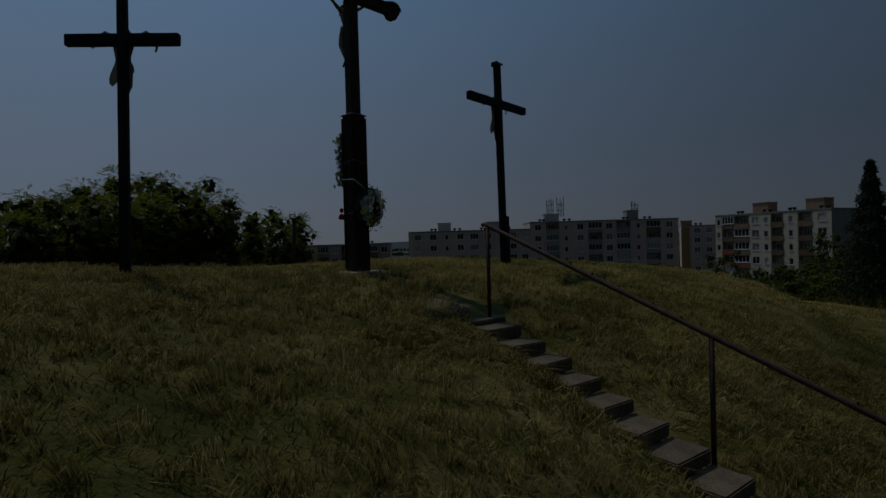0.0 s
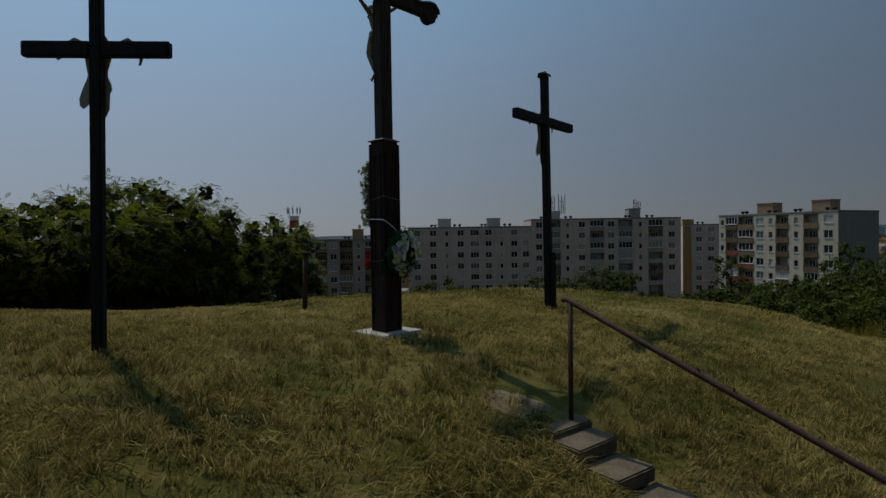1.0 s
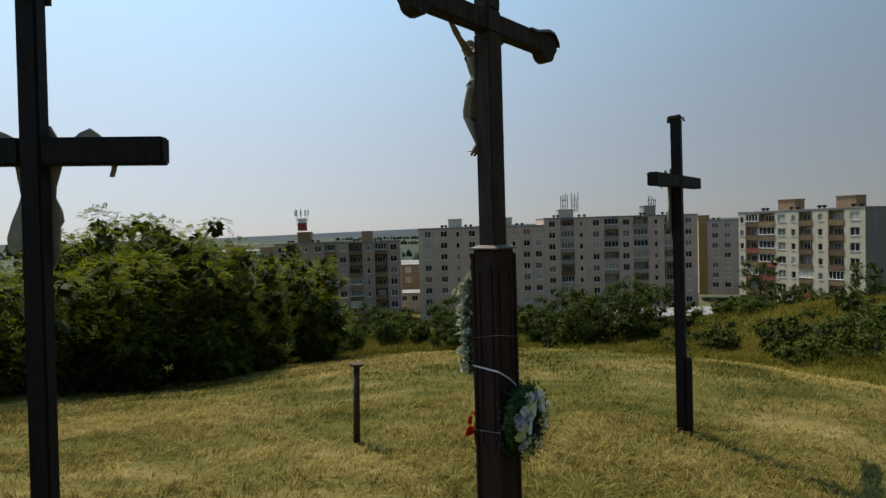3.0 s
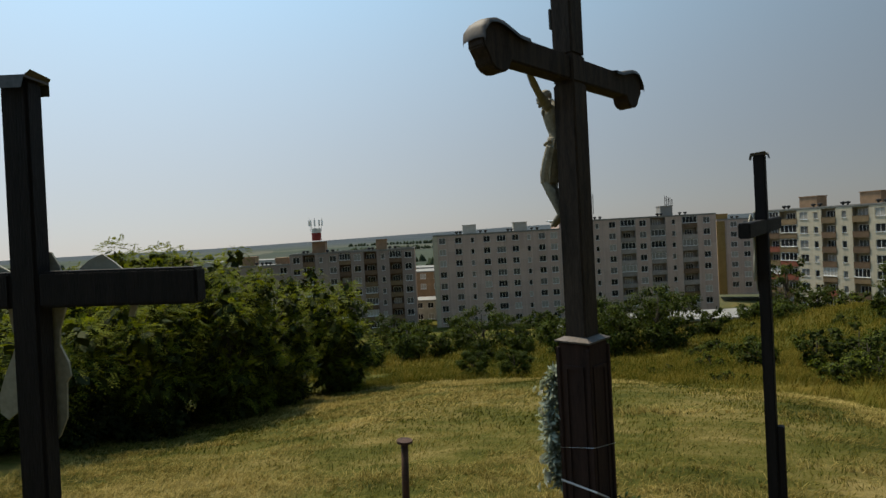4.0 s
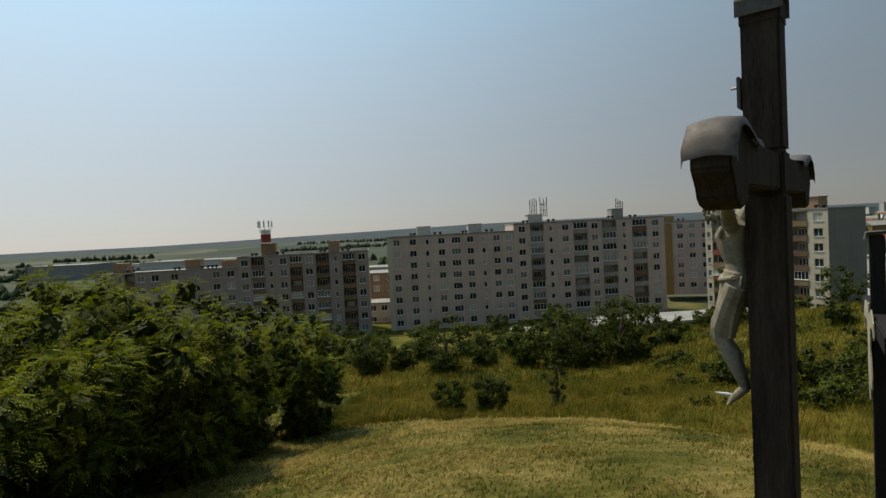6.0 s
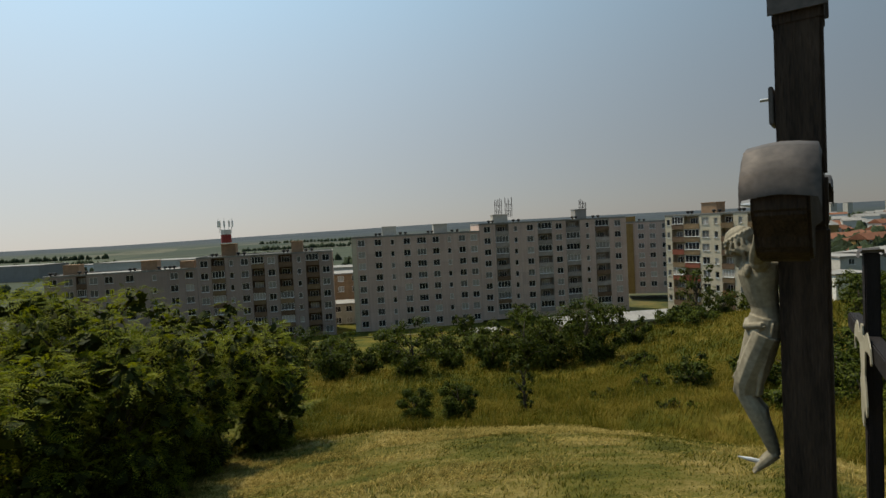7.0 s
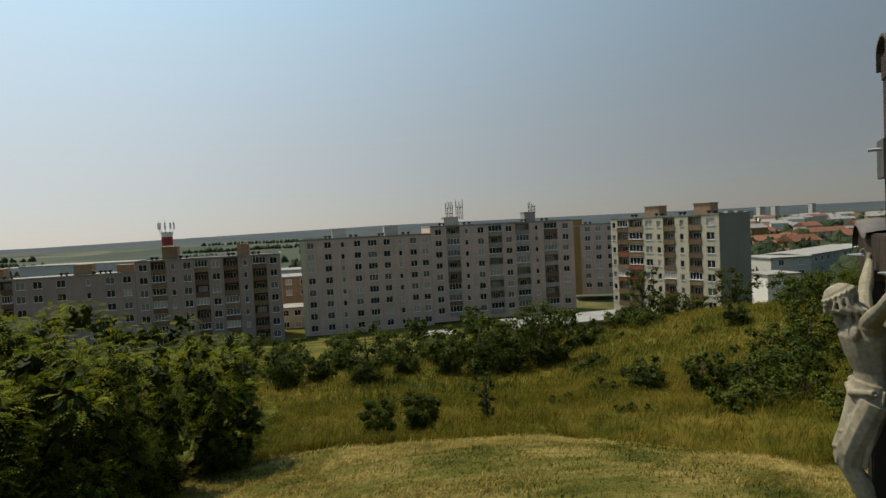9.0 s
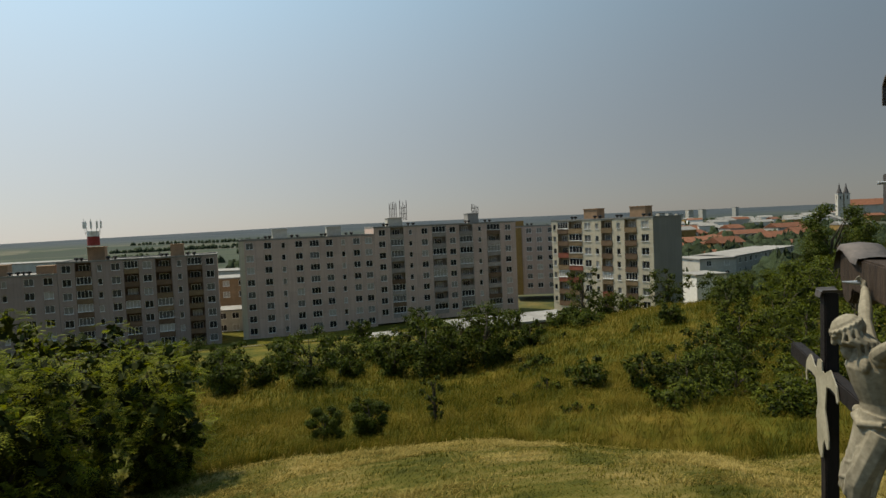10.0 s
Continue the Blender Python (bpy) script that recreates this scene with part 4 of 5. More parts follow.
def crown_points(clumps, per, rng, thick=0.55):
    """Points scattered through the outer part of many clumps."""
    ps, ns = [], []
    for cx, cy, cz, r, flat in clumps:
        k = max(20, int(per * r * r))
        d = rng.normal(0, 1, (k, 3))
        d /= np.linalg.norm(d, axis=1)[:, None]
        rad = r * (1 - thick * rng.random(k) ** 1.5) * (1 + 0.09 * rng.normal(0, 1, k))
        p = d * rad[:, None] * [1, 1, flat]
        ps.append(p + [cx, cy, cz])
        ns.append(d)
    return np.concatenate(ps), np.concatenate(ns)


def tree(name, label, x, y, tall, spread, seed, leaf="locust_leaf", size=0.2, per=650, low=0.25, clumps=34, sink=0.2, group="", feathered=False):
    """A tapered trunk with limbs and a crown of many tufts, each a cap of leaves that is thickest on its sunny side."""
    rng = np.random.default_rng(seed)
    e = thing(name, label, "tree" if tall > 2.6 else "bush", pose(x, y, lie(x, y) - sink, 0, 0, rng.uniform(0, 360)), group=group)
    made, trunk = [], Build()
    lean = rng.normal(0, 0.05, 2) * tall
    top = Vector((lean[0], lean[1], tall * 0.82))
    rad = 0.022 * tall + 0.02
    spine = [Vector((0, 0, 0)).lerp(top, t) + Vector((*rng.normal(0, 0.02 * tall, 2), 0)) * (t > 0) for t in (0, 0.25, 0.5, 0.75, 1)]
    trunk.tube(spine, [rad * 1.25, rad, rad * 0.75, rad * 0.5, rad * 0.2], 8)
    for k in range(clumps):
        a = 2.399 * k + rng.normal(0, 0.3)
        t = low + (1 - low) * ((k + 0.5) / clumps)
        env = spread * (math.sin(math.pi * min(1, 0.18 + 0.82 * (1 - t) ** 0.7)) ** 0.6) * rng.uniform(0.50, 1.05)
        rr = spread * (rng.uniform(0.22, 0.42) if feathered else rng.uniform(0.26, 0.46)) * (0.72 + 0.45 * (1 - t))
        c = Vector((lean[0] * t + math.cos(a) * max(0, env - rr * 0.6), lean[1] * t + math.sin(a) * max(0, env - rr * 0.6), tall * t - rr * 0.5))
        made.append((*c, rr, rng.uniform(0.55, 0.85)))
        if k % 2 == 0:
            s = Vector((0, 0, 0)).lerp(top, max(0.05, min(1, c.z / tall * 0.7)))
            mid = s.lerp(c, 0.5) + Vector((0, 0, 0.05 * tall))
            trunk.tube([s, mid, c], [rad * 0.45, rad * 0.28, rad * 0.08], 5, cap=False)
    part("trunk", trunk.mesh("trunk", "bark", smooth=True), e)
    p, nrm = crown_points(made, (1.0 if feathered else 1.2) * per / max(0.2, spread), rng, 0.40)
    keep = (p[:, 2] > 0.02 * tall) & (rng.random(len(p)) < (0.62 if feathered else 0.90) + 0.5 * nrm[:, 2])
    v, f = (fronds if feathered else leaves)(p[keep], nrm[keep], np.full(keep.sum(), size), rng)
    # Inner leaves, darkened by colour where the crown shades itself.
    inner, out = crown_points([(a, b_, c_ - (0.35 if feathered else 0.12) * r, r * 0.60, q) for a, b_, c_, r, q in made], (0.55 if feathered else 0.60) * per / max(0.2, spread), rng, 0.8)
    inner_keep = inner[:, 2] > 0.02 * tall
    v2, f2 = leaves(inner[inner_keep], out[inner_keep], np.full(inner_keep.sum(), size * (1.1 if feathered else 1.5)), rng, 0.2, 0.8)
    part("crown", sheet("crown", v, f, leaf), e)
    part("inner_foliage", sheet("inner_foliage", v2, f2, "shaded_leaf"), e, "leaves inside the crown, its inner shade put into their dark colour")
    return e


central_cross(0.04, -0.18)


def fronds(points, out, size, rng):
    """Feathered leaves: a drooping stalk with leaflets on both sides."""
    n = len(points)
    d = out * [1, 1, 0.5] + rng.normal(0, 0.40, (n, 3))
    d /= np.linalg.norm(d, axis=1)[:, None]
    side = np.cross(d, [0, 0, 1.0]) + rng.normal(0, 0.25, (n, 3))
    side /= np.linalg.norm(side, axis=1)[:, None] + 1e-9
    s = (size * rng.uniform(0.7, 1.25, n))[:, None]
    quads = []
    for k in range(6):
        t = (k + 0.7) / 6
        stem = points + d * s * t + np.array([0, 0, -1.0]) * s * 0.45 * t * t
        for sgn in ((-1, 1) if k < 5 else (0,)):
            tip = stem + (side * sgn * 0.30 + d * (0.08 if sgn else 0.22)) * s * (1 - 0.30 * t) + np.array([0, 0, -0.07]) * s
            w = d * s * 0.058 if sgn else side * s * 0.058
            mid = stem * 0.5 + tip * 0.5
            quads.append(np.stack([stem, mid + w, tip, mid - w], 1))
    v = np.stack(quads, 1).reshape(-1, 3)
    return v, np.arange(len(v)).reshape(-1, 4)


def thicket():
    T = "leafy young locust tree with feathered bright green foliage"
    rows = [(-7.4, 15.7, 2.1, 1.5), (-9.0, 13.6, 2.3, 1.6), (-9.6, 11.2, 2.9, 1.7), (-11.2, 12.6, 3.75, 2.0), (-10.6, 8.8, 2.6, 1.7), (-13.2, 10.2, 3.3, 2.2), (-11.8, 6.4, 2.3, 1.7), (-13.6, 13.6, 4.0, 2.2), (-15.4, 8.4, 2.9, 2.2), (-16.9, 13.5, 3.4, 2.4), (-10.4, 17.4, 2.6, 2.1), (-13.5, 19.0, 3.1, 2.4), (-18.8, 9.5, 3.0, 2.6), (-18.0, 18.5, 3.3, 2.6), (-14.4, 4.6, 1.9, 1.9), (-22, 14, 3.3, 3.0)]
    for i, (x, y, top, spread) in enumerate(rows):
        tree("locust_tree", T, x, y, top - lie(x, y) + 0.2, spread, 20 + i, size=0.29, per=740 if i < 8 else 170, low=0.10 if i < 3 else 0.28, clumps=46 if i < 3 else 40, group="thicket", feathered=True)
    # Low bushes whose dark leaf colour carries the shade under the trees.
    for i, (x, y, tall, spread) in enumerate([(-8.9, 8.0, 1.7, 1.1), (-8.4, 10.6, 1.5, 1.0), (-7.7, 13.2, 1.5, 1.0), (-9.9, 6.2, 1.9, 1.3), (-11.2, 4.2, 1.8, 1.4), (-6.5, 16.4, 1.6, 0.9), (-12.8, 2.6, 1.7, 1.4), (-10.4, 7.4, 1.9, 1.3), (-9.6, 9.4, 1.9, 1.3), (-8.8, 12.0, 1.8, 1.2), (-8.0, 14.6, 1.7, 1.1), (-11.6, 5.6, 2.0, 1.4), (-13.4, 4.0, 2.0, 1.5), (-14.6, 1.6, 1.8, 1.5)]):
        tree("undergrowth_bush", "leafy undergrowth bush, the thicket's shade put into its dark leaves", x - 1.3, y + 0.5, 0.72 * tall, spread, 60 + i, "undergrowth_shade_leaf", 0.11, 1350, 0.06, 26, group="undergrowth")


def shrubs():
    S = "dense dark green shrub in the long grass"
    rows = [(-13.5, 41, 2.6, 2.0), (-10.7, 45, 3.2, 2.4), (-8.4, 47, 2.2, 1.6), (-4.2, 44, 4.4, 2.8), (-0.9, 47, 1.8, 1.5), (2.6, 44.5, 3.4, 2.0), (5.2, 43, 4.6, 3.0), (7.2, 43.5, 4.2, 2.6), (9.9, 43, 5.0, 3.0), (12.0, 44.5, 4.4, 2.5), (-17, 40, 3.4, 2.6), (-21, 43, 3.6, 3), (-13, 58, 3.4, 2.4), (-18, 60, 4.2, 3.0), (-23.5, 58, 4.6, 3.0), (-30, 56, 5.0, 3.4), (2.0, 60, 2.6, 2.0), (-7, 55, 3.4, 2.6), (-1.5, 55, 3.4, 2.6), (2.4, 53, 3.2, 2.4), (-12, 51, 3.2, 2.4), (7, 52, 3.6, 2.6), (13, 56, 2.6, 2.0), (16.5, 50, 2.4, 1.8)]
    for i, (x, y, tall, spread) in enumerate(rows):
        tree("shrub", S, x, y, tall * 1.14, spread, 100 + i, "bush_leaf", 0.21, 590, 0.10, 24, group="shrub belt")
    for i, (x, y, tall, spread) in enumerate([(-2.7, 19.6, 1.9, 0.80), (-0.9, 21.0, 2.0, 0.92)]):
        tree("shrub", "small dark round shrub at the mown edge", x, y, tall, spread, 130 + i, "bush_leaf", 0.085, 3800, 0.06, 30, group="shrubs at the mown edge")
    tree("sapling", "thin young sapling with sparse leaves", 2.25, 23.2, 2.7, 0.62, 140, "bush_leaf", 0.10, 520, 0.12, 16)
    dark = [(11.6, 27.0, 2.2, 1.4), (13.4, 24.6, 2.5, 1.05), (15.0, 24.0, 2.8, 1.6), (16.5, 22.9, 2.7, 1.6), (14.4, 22.2, 2.2, 1.2), (18.4, 23.6, 2.7, 1.6), (20.1, 28.5, 2.6, 1.6), (25.4, 33.4, 4.5, 1.5), (37.6, 38.7, 3.0, 2.7), (36.9, 46.7, 2.9, 2.2), (13.5, 39.0, 1.1, 1.2), (27.2, 42.6, 2.1, 1.2), (24.9, 54.5, 1.9, 2.5), (23.5, 58.8, 2.1, 2.0)]
    pale = [(12.4, 20.3, 1.4, 1.3), (13.7, 20.0, 1.7, 1.2), (15.9, 20.8, 2.0, 1.5), (15.6, 17.2, 1.7, 1.3), (17.6, 18.6, 2.0, 1.5), (19.6, 20.4, 2.4, 1.7), (22.7, 23.9, 2.4, 1.9), (23.3, 29.4, 2.8, 2.0), (27.1, 30.6, 3.2, 2.2), (29.8, 32.6, 3.8, 2.4), (33.0, 34.0, 4.8, 2.7), (30.4, 27.8, 4.0, 2.2), (25.6, 26.6, 3.2, 2.0), (22.0, 19.7, 3.0, 1.8), (26.0, 22.4, 3.2, 2.0), (36.2, 31.5, 4.2, 2.6), (40, 38, 4.4, 2.9), (44, 44, 4.2, 3.0), (48, 50, 4.2, 3.2), (46, 38, 4.2, 3.0), (52, 46, 4.6, 3.4), (54, 58, 4.2, 3.4), (60, 62, 4.6, 3.8)]
    for i, (x, y, tall, spread) in enumerate(dark + pale):
        shady = i < len(dark)
        tree("shrub", "dark leafy shrub on the grassy slope" if shady else "light green bramble-covered shrub on the slope", x, y, tall * (0.85 if x < 20 else 1.0), spread, 150 + i, "bush_leaf" if shady else "bramble_leaf", 0.11 + 0.0022 * y, 560, 0.06, 22, group="slope shrubs")
    weeds = random.Random(5)
    for i in range(15):
        y = weeds.uniform(21, 56)
        x = weeds.uniform(3 + 0.1 * y, 12 + 0.42 * y)
        tree("weed_clump", "low clump of leafy weeds in the meadow", x, y, weeds.uniform(0.5, 1.0), weeds.uniform(0.5, 1.1), 400 + i, "bramble_leaf" if i % 3 else "bush_leaf", 0.10 + 0.002 * y, 420, 0.05, 9, group="meadow weeds")
    trees = [(31.8, 70, 8.0, 2.8), (47.9, 75, 8.0, 3.4), (36, 72, 4.6, 2.6), (41, 74, 4.0, 2.4), (28, 66, 2.6, 1.8), (25, 60, 2.2, 1.8), (53, 70, 6.0, 3.4), (62, 74, 7.0, 4.0), (2.6, 92, 3.6, 2.0), (12, 94, 5.0, 2.6), (68, 67, 5.0, 4.0), (80, 80, 5.5, 4.5), (102, 99, 21.0, 8.6), (92, 84, 10.0, 5.5), (101, 84, 11.0, 6.0), (84, 70, 8, 5), (74, 58, 7, 4.5), (118, 100, 14, 7)]
    for i, (x, y, tall, spread) in enumerate(trees):
        big = max(1.0, spread / 3.2)
        tree("broadleaf_tree", "leafy green tree below the hill", x, y, tall, spread, 200 + i, "bush_leaf" if i % 4 < 3 else "bramble_leaf", 0.30 * big**0.4, (280 if i else 200) * big, 0.16, 26 if i else 20, group="trees by the flats")
    spruce(15.5, 11.5, 5.5)


def spruce(x, y, tall):
    rng = np.random.default_rng(7)
    e = thing("spruce_tree", "dark slender spruce on the slope", "tree", pose(x, y, lie(x, y) - 0.1))
    b = Build()
    b.tube([(0, 0, 0), (0, 0, tall)], [0.09, 0.01], 8)
    part("trunk", b.mesh("trunk", "bark"), e)
    n = 15000
    t = rng.random(n) ** 0.8
    a = rng.uniform(0, 2 * np.pi, n)
    tier = np.abs(np.sin(t * 34)) * 0.5 + 0.5
    r = (1 - t) * 0.36 * tall * tier * rng.uniform(0.3, 1, n) + 0.03
    p = np.stack([np.cos(a) * r, np.sin(a) * r, 0.2 + t * (tall - 0.2) - 0.25 * r], 1)
    v, f = leaves(p, np.stack([np.cos(a), np.sin(a), -0.2 + 0 * a], 1), np.full(n, 0.16), rng, 0.3, 0.25)
    part("crown", sheet("crown", v, f, "pine_leaf"), e)


# ---- blocks of flats ----
def window_mesh(w, h, lights):
    """A window frame as one piece: a grid of bars with the panes left open."""
    t, m = 0.07, 0.032
    xs = [-w / 2, -w / 2 + t]
    for k in range(1, lights):
        c = -w / 2 + w * k / lights
        xs += [c - m, c + m]
    xs += [w / 2 - t, w / 2]
    zs = [0, t, h - t, h]
    bm = bmesh.new()
    grid = [[bm.verts.new((x, 0, z)) for x in xs] for z in zs]
    for r in range(3):
        for c in range(len(xs) - 1):
            if r == 1 and c % 2 == 1:
                continue
            bm.faces.new((grid[r][c], grid[r][c + 1], grid[r + 1][c + 1], grid[r + 1][c]))
    out = bmesh.ops.extrude_face_region(bm, geom=bm.faces[:])
    bmesh.ops.translate(bm, vec=(0, 0.06, 0), verts=[g for g in out["geom"] if isinstance(g, bmesh.types.BMVert)])
    bmesh.ops.create_cube(bm, size=1.0, matrix=Matrix.LocRotScale((0, -0.05, -0.035), None, (w + 0.12, 0.26, 0.07)))
    bmesh.ops.recalc_face_normals(bm, faces=bm.faces)
    me = bpy.data.meshes.new("window")
    bm.to_mesh(me)
    bm.free()
    me.materials.append(MAT["white_frame"])
    return me


def pane_mesh(w, h):
    b = Build()
    b.quad((-w / 2 + 0.05, 0.03, 0.05), (w / 2 - 0.05, 0.03, 0.05), (w / 2 - 0.05, 0.03, h - 0.05), (-w / 2 + 0.05, 0.03, h - 0.05))
    return b.mesh("pane", "window_glass")


SHARED = {}


def shared(key, make):
    if key not in SHARED:
        SHARED[key] = make()
    return SHARED[key]


def flats(name, label, at, columns, storeys, wall, parapets, depth=12.0, storey=2.8, foot=1.2, side_wall=None, seed=1, roof_boxes=(), glazed=0.35, recess="loggia_grey"):
    """A panel block: a facade of real openings, loggias with parapets, a flat roof. columns: (width, kind); kinds:
    d a double window, s a small one, t a triple one, b a loggia, n a blank panel. It faces -y of its own frame."""
    rng = random.Random(seed)
    e = thing(name, label, "apartment block", at)
    wide = sum(w for w, _ in columns)
    tall = foot + storeys * storey
    size = {"d": (1.65, 1.5, 2), "s": (0.85, 1.3, 1), "t": (2.2, 1.5, 3)}
    plain, linings = Build(), []
    plain.quad((0, 0, 0), (wide, 0, 0), (wide, 0, foot), (0, 0, foot))
    x, cells = 0.0, []
    for w, kind in columns:
        if kind == "b":
            linings.append(Build())
        for s in range(storeys):
            z = foot + s * storey
            b = linings[-1] if kind == "b" else plain
            if kind == "n":
                b.quad((x, 0, z), (x + w, 0, z), (x + w, 0, z + storey), (x, 0, z + storey))
                continue
            if kind == "b":
                x0, x1, z0, z1, deep = x + 0.12, x + w - 0.12, z + 0.06, z + storey - 0.14, 1.1
            else:
                ww, hh, _ = size[kind]
                x0, x1, z0, z1, deep = x + (w - ww) / 2, x + (w + ww) / 2, z + 0.85, z + 0.85 + hh, 0.18
            b.quad((x, 0, z), (x + w, 0, z), (x1, 0, z0), (x0, 0, z0))
            b.quad((x + w, 0, z), (x + w, 0, z + storey), (x1, 0, z1), (x1, 0, z0))
            b.quad((x + w, 0, z + storey), (x, 0, z + storey), (x0, 0, z1), (x1, 0, z1))
            b.quad((x, 0, z + storey), (x, 0, z), (x0, 0, z0), (x0, 0, z1))
            b.quad((x0, 0, z0), (x1, 0, z0), (x1, deep, z0), (x0, deep, z0))
            b.quad((x1, 0, z0), (x1, 0, z1), (x1, deep, z1), (x1, deep, z0))
            b.quad((x1, 0, z1), (x0, 0, z1), (x0, deep, z1), (x1, deep, z1))
            b.quad((x0, 0, z1), (x0, 0, z0), (x0, deep, z0), (x0, deep, z1))
            if kind == "b":
                b.quad((x0, deep, z0), (x1, deep, z0), (x1, deep, z1), (x0, deep, z1))
            cells.append((kind, x0, x1, z0, z1, deep, s))
        x += w
    part("wall", plain.mesh("wall", wall), e)
    for lining in linings:
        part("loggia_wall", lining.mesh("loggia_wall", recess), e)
    b = Build()
    for x0, x1, flip in ((0, 0, False), (wide, wide, True)):
        q = [(x0, 0, 0), (x0, depth, 0), (x0, depth, tall), (x0, 0, tall)]
        b.quad(*(q if flip else q[::-1]))
    b.quad((wide, depth, 0), (0, depth, 0), (0, depth, tall), (wide, depth, tall))
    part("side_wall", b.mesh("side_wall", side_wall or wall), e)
    b = Build()
    b.box(0.0, wide, 0.0, depth, tall, tall + 0.12)
    b.box(-0.08, wide + 0.08, -0.08, 0.17, tall + 0.12, tall + 0.38)
    b.box(-0.08, wide + 0.08, depth - 0.17, depth + 0.08, tall + 0.12, tall + 0.38)
    b.box(-0.08, 0.17, 0.17, depth - 0.17, tall + 0.12, tall + 0.38)
    b.box(wide - 0.17, wide + 0.08, 0.17, depth - 0.17, tall + 0.12, tall + 0.38)
    roof = part("roof", b.mesh("roof", "tar_roof"), e)
    for kind, x0, x1, z0, z1, deep, s in cells:
        if kind == "b":
            w = x1 - x0
            bal = part("balcony", shared(("par", round(w, 2)), lambda: parapet(w)), e, at=pose(x0, 0, z0))
            colour = parapets[rng.randrange(len(parapets))]
            bal.data = shared(("par", round(w, 2), colour), lambda: parapet(w, colour))
            if rng.random() < glazed:
                win = part("window", shared(("win", round(w, 2), 4), lambda: window_mesh(w, z1 - z0 - 1.05, 4)), bal, at=pose(w / 2, 0.02, 1.05))
                part("pane", shared(("pane", round(w, 2), "g"), lambda: pane_mesh(w, z1 - z0 - 1.05)), win)
            else:
                win = part("window", shared(("win", "inner"), lambda: window_mesh(1.9, 2.0, 3)), bal, at=pose(w / 2, deep - 0.08, 0.2))
                part("pane", shared(("pane", "inner"), lambda: pane_mesh(1.9, 2.0)), win)
        else:
            ww, hh, lights = size[kind]
            win = part("window", shared(("win", kind), lambda: window_mesh(ww, hh, lights)), e, at=pose((x0 + x1) / 2, 0.09, z0))
            part("pane", shared(("pane", kind), lambda: pane_mesh(ww, hh)), win)
    for bx, bw, bh, material in roof_boxes:
        b = Build()
        b.box(-bw / 2, bw / 2, 0, 3.0, 0, bh)
        b.box(-bw / 2 - 0.12, bw / 2 + 0.12, -0.12, 3.12, bh, bh + 0.15)
        part("roof_house", b.mesh("roof_house", material), roof, at=pose(bx, depth * 0.30, tall + 0.12))
        for dx in (-bw / 2 - 1.6, -bw / 2 - 0.7, bw / 2 + 0.9, bw / 2 + 2.2):
            if 0.5 < bx + dx < wide - 0.5:
                part("roof_vent", shared("vent", vent_mesh), roof, at=pose(bx + dx, 1.4, tall + 0.12))
    return e


def parapet(w, colour="grey_panel"):
    b = Build()
    b.box(-0.06, w + 0.06, -0.10, -0.03, -0.10, 1.0)
    b.box(-0.06, w + 0.06, -0.12, -0.01, 1.0, 1.05)
    return b.mesh("balcony", colour)


def vent_mesh():
    b = Build()
    b.tube([(0, 0, 0), (0, 0, 0.55)], [0.18, 0.18], 8)
    b.tube([(0, 0, 0.5), (0, 0, 0.62), (0, 0, 0.85), (0, 0, 0.95)], [0.30, 0.42, 0.42, 0.15], 10)
    return b.mesh("roof_vent", "black_rubber")


def cols(text, marks, left, right, wide):
    """Column widths from the columns' centres along a facade."""
    edges = [left] + [(a + b) / 2 for a, b in zip(marks, marks[1:])] + [right]
    k = wide / (right - left)
    return [((b - a) * k, c) for a, b, c in zip(edges, edges[1:], text.split())]


def facade_at(x0, y0, x1, y1, z):
    return pose(x0, y0, z, 0, 0, math.degrees(math.atan2(y1 - y0, x1 - x0))), math.hypot(x1 - x0, y1 - y0)


def mast(name, label, x, y, z, tall, seed):
    """Rooftop aerials: poles with panel antennas on a small frame."""
    rng = random.Random(seed)
    e = thing(name, label, "antenna", pose(x, y, z))
    for k in range(5):
        px = (k - 2) * 0.42
        h = tall * rng.uniform(0.72, 1.08)
        b = Build()
        b.tube([(px, 0, -0.6), (px, 0, h)], [0.085, 0.06], 6)
        part("pole", b.mesh("pole", "black_rubber"), e)
        if k % 2 == 0:
            b = Build()
            b.box(px - 0.09, px + 0.09, -0.26, -0.09, 0.5 * h, 0.92 * h)
            part("antenna_panel", b.mesh("antenna_panel", "dark_tin"), e)
    for h in (0.25, 0.6):
        b = Build()
        b.tube([(-0.95, 0, tall * h), (0.95, 0, tall * h)], [0.05, 0.05], 6)
        part("crossbar", b.mesh("crossbar", "black_rubber"), e)


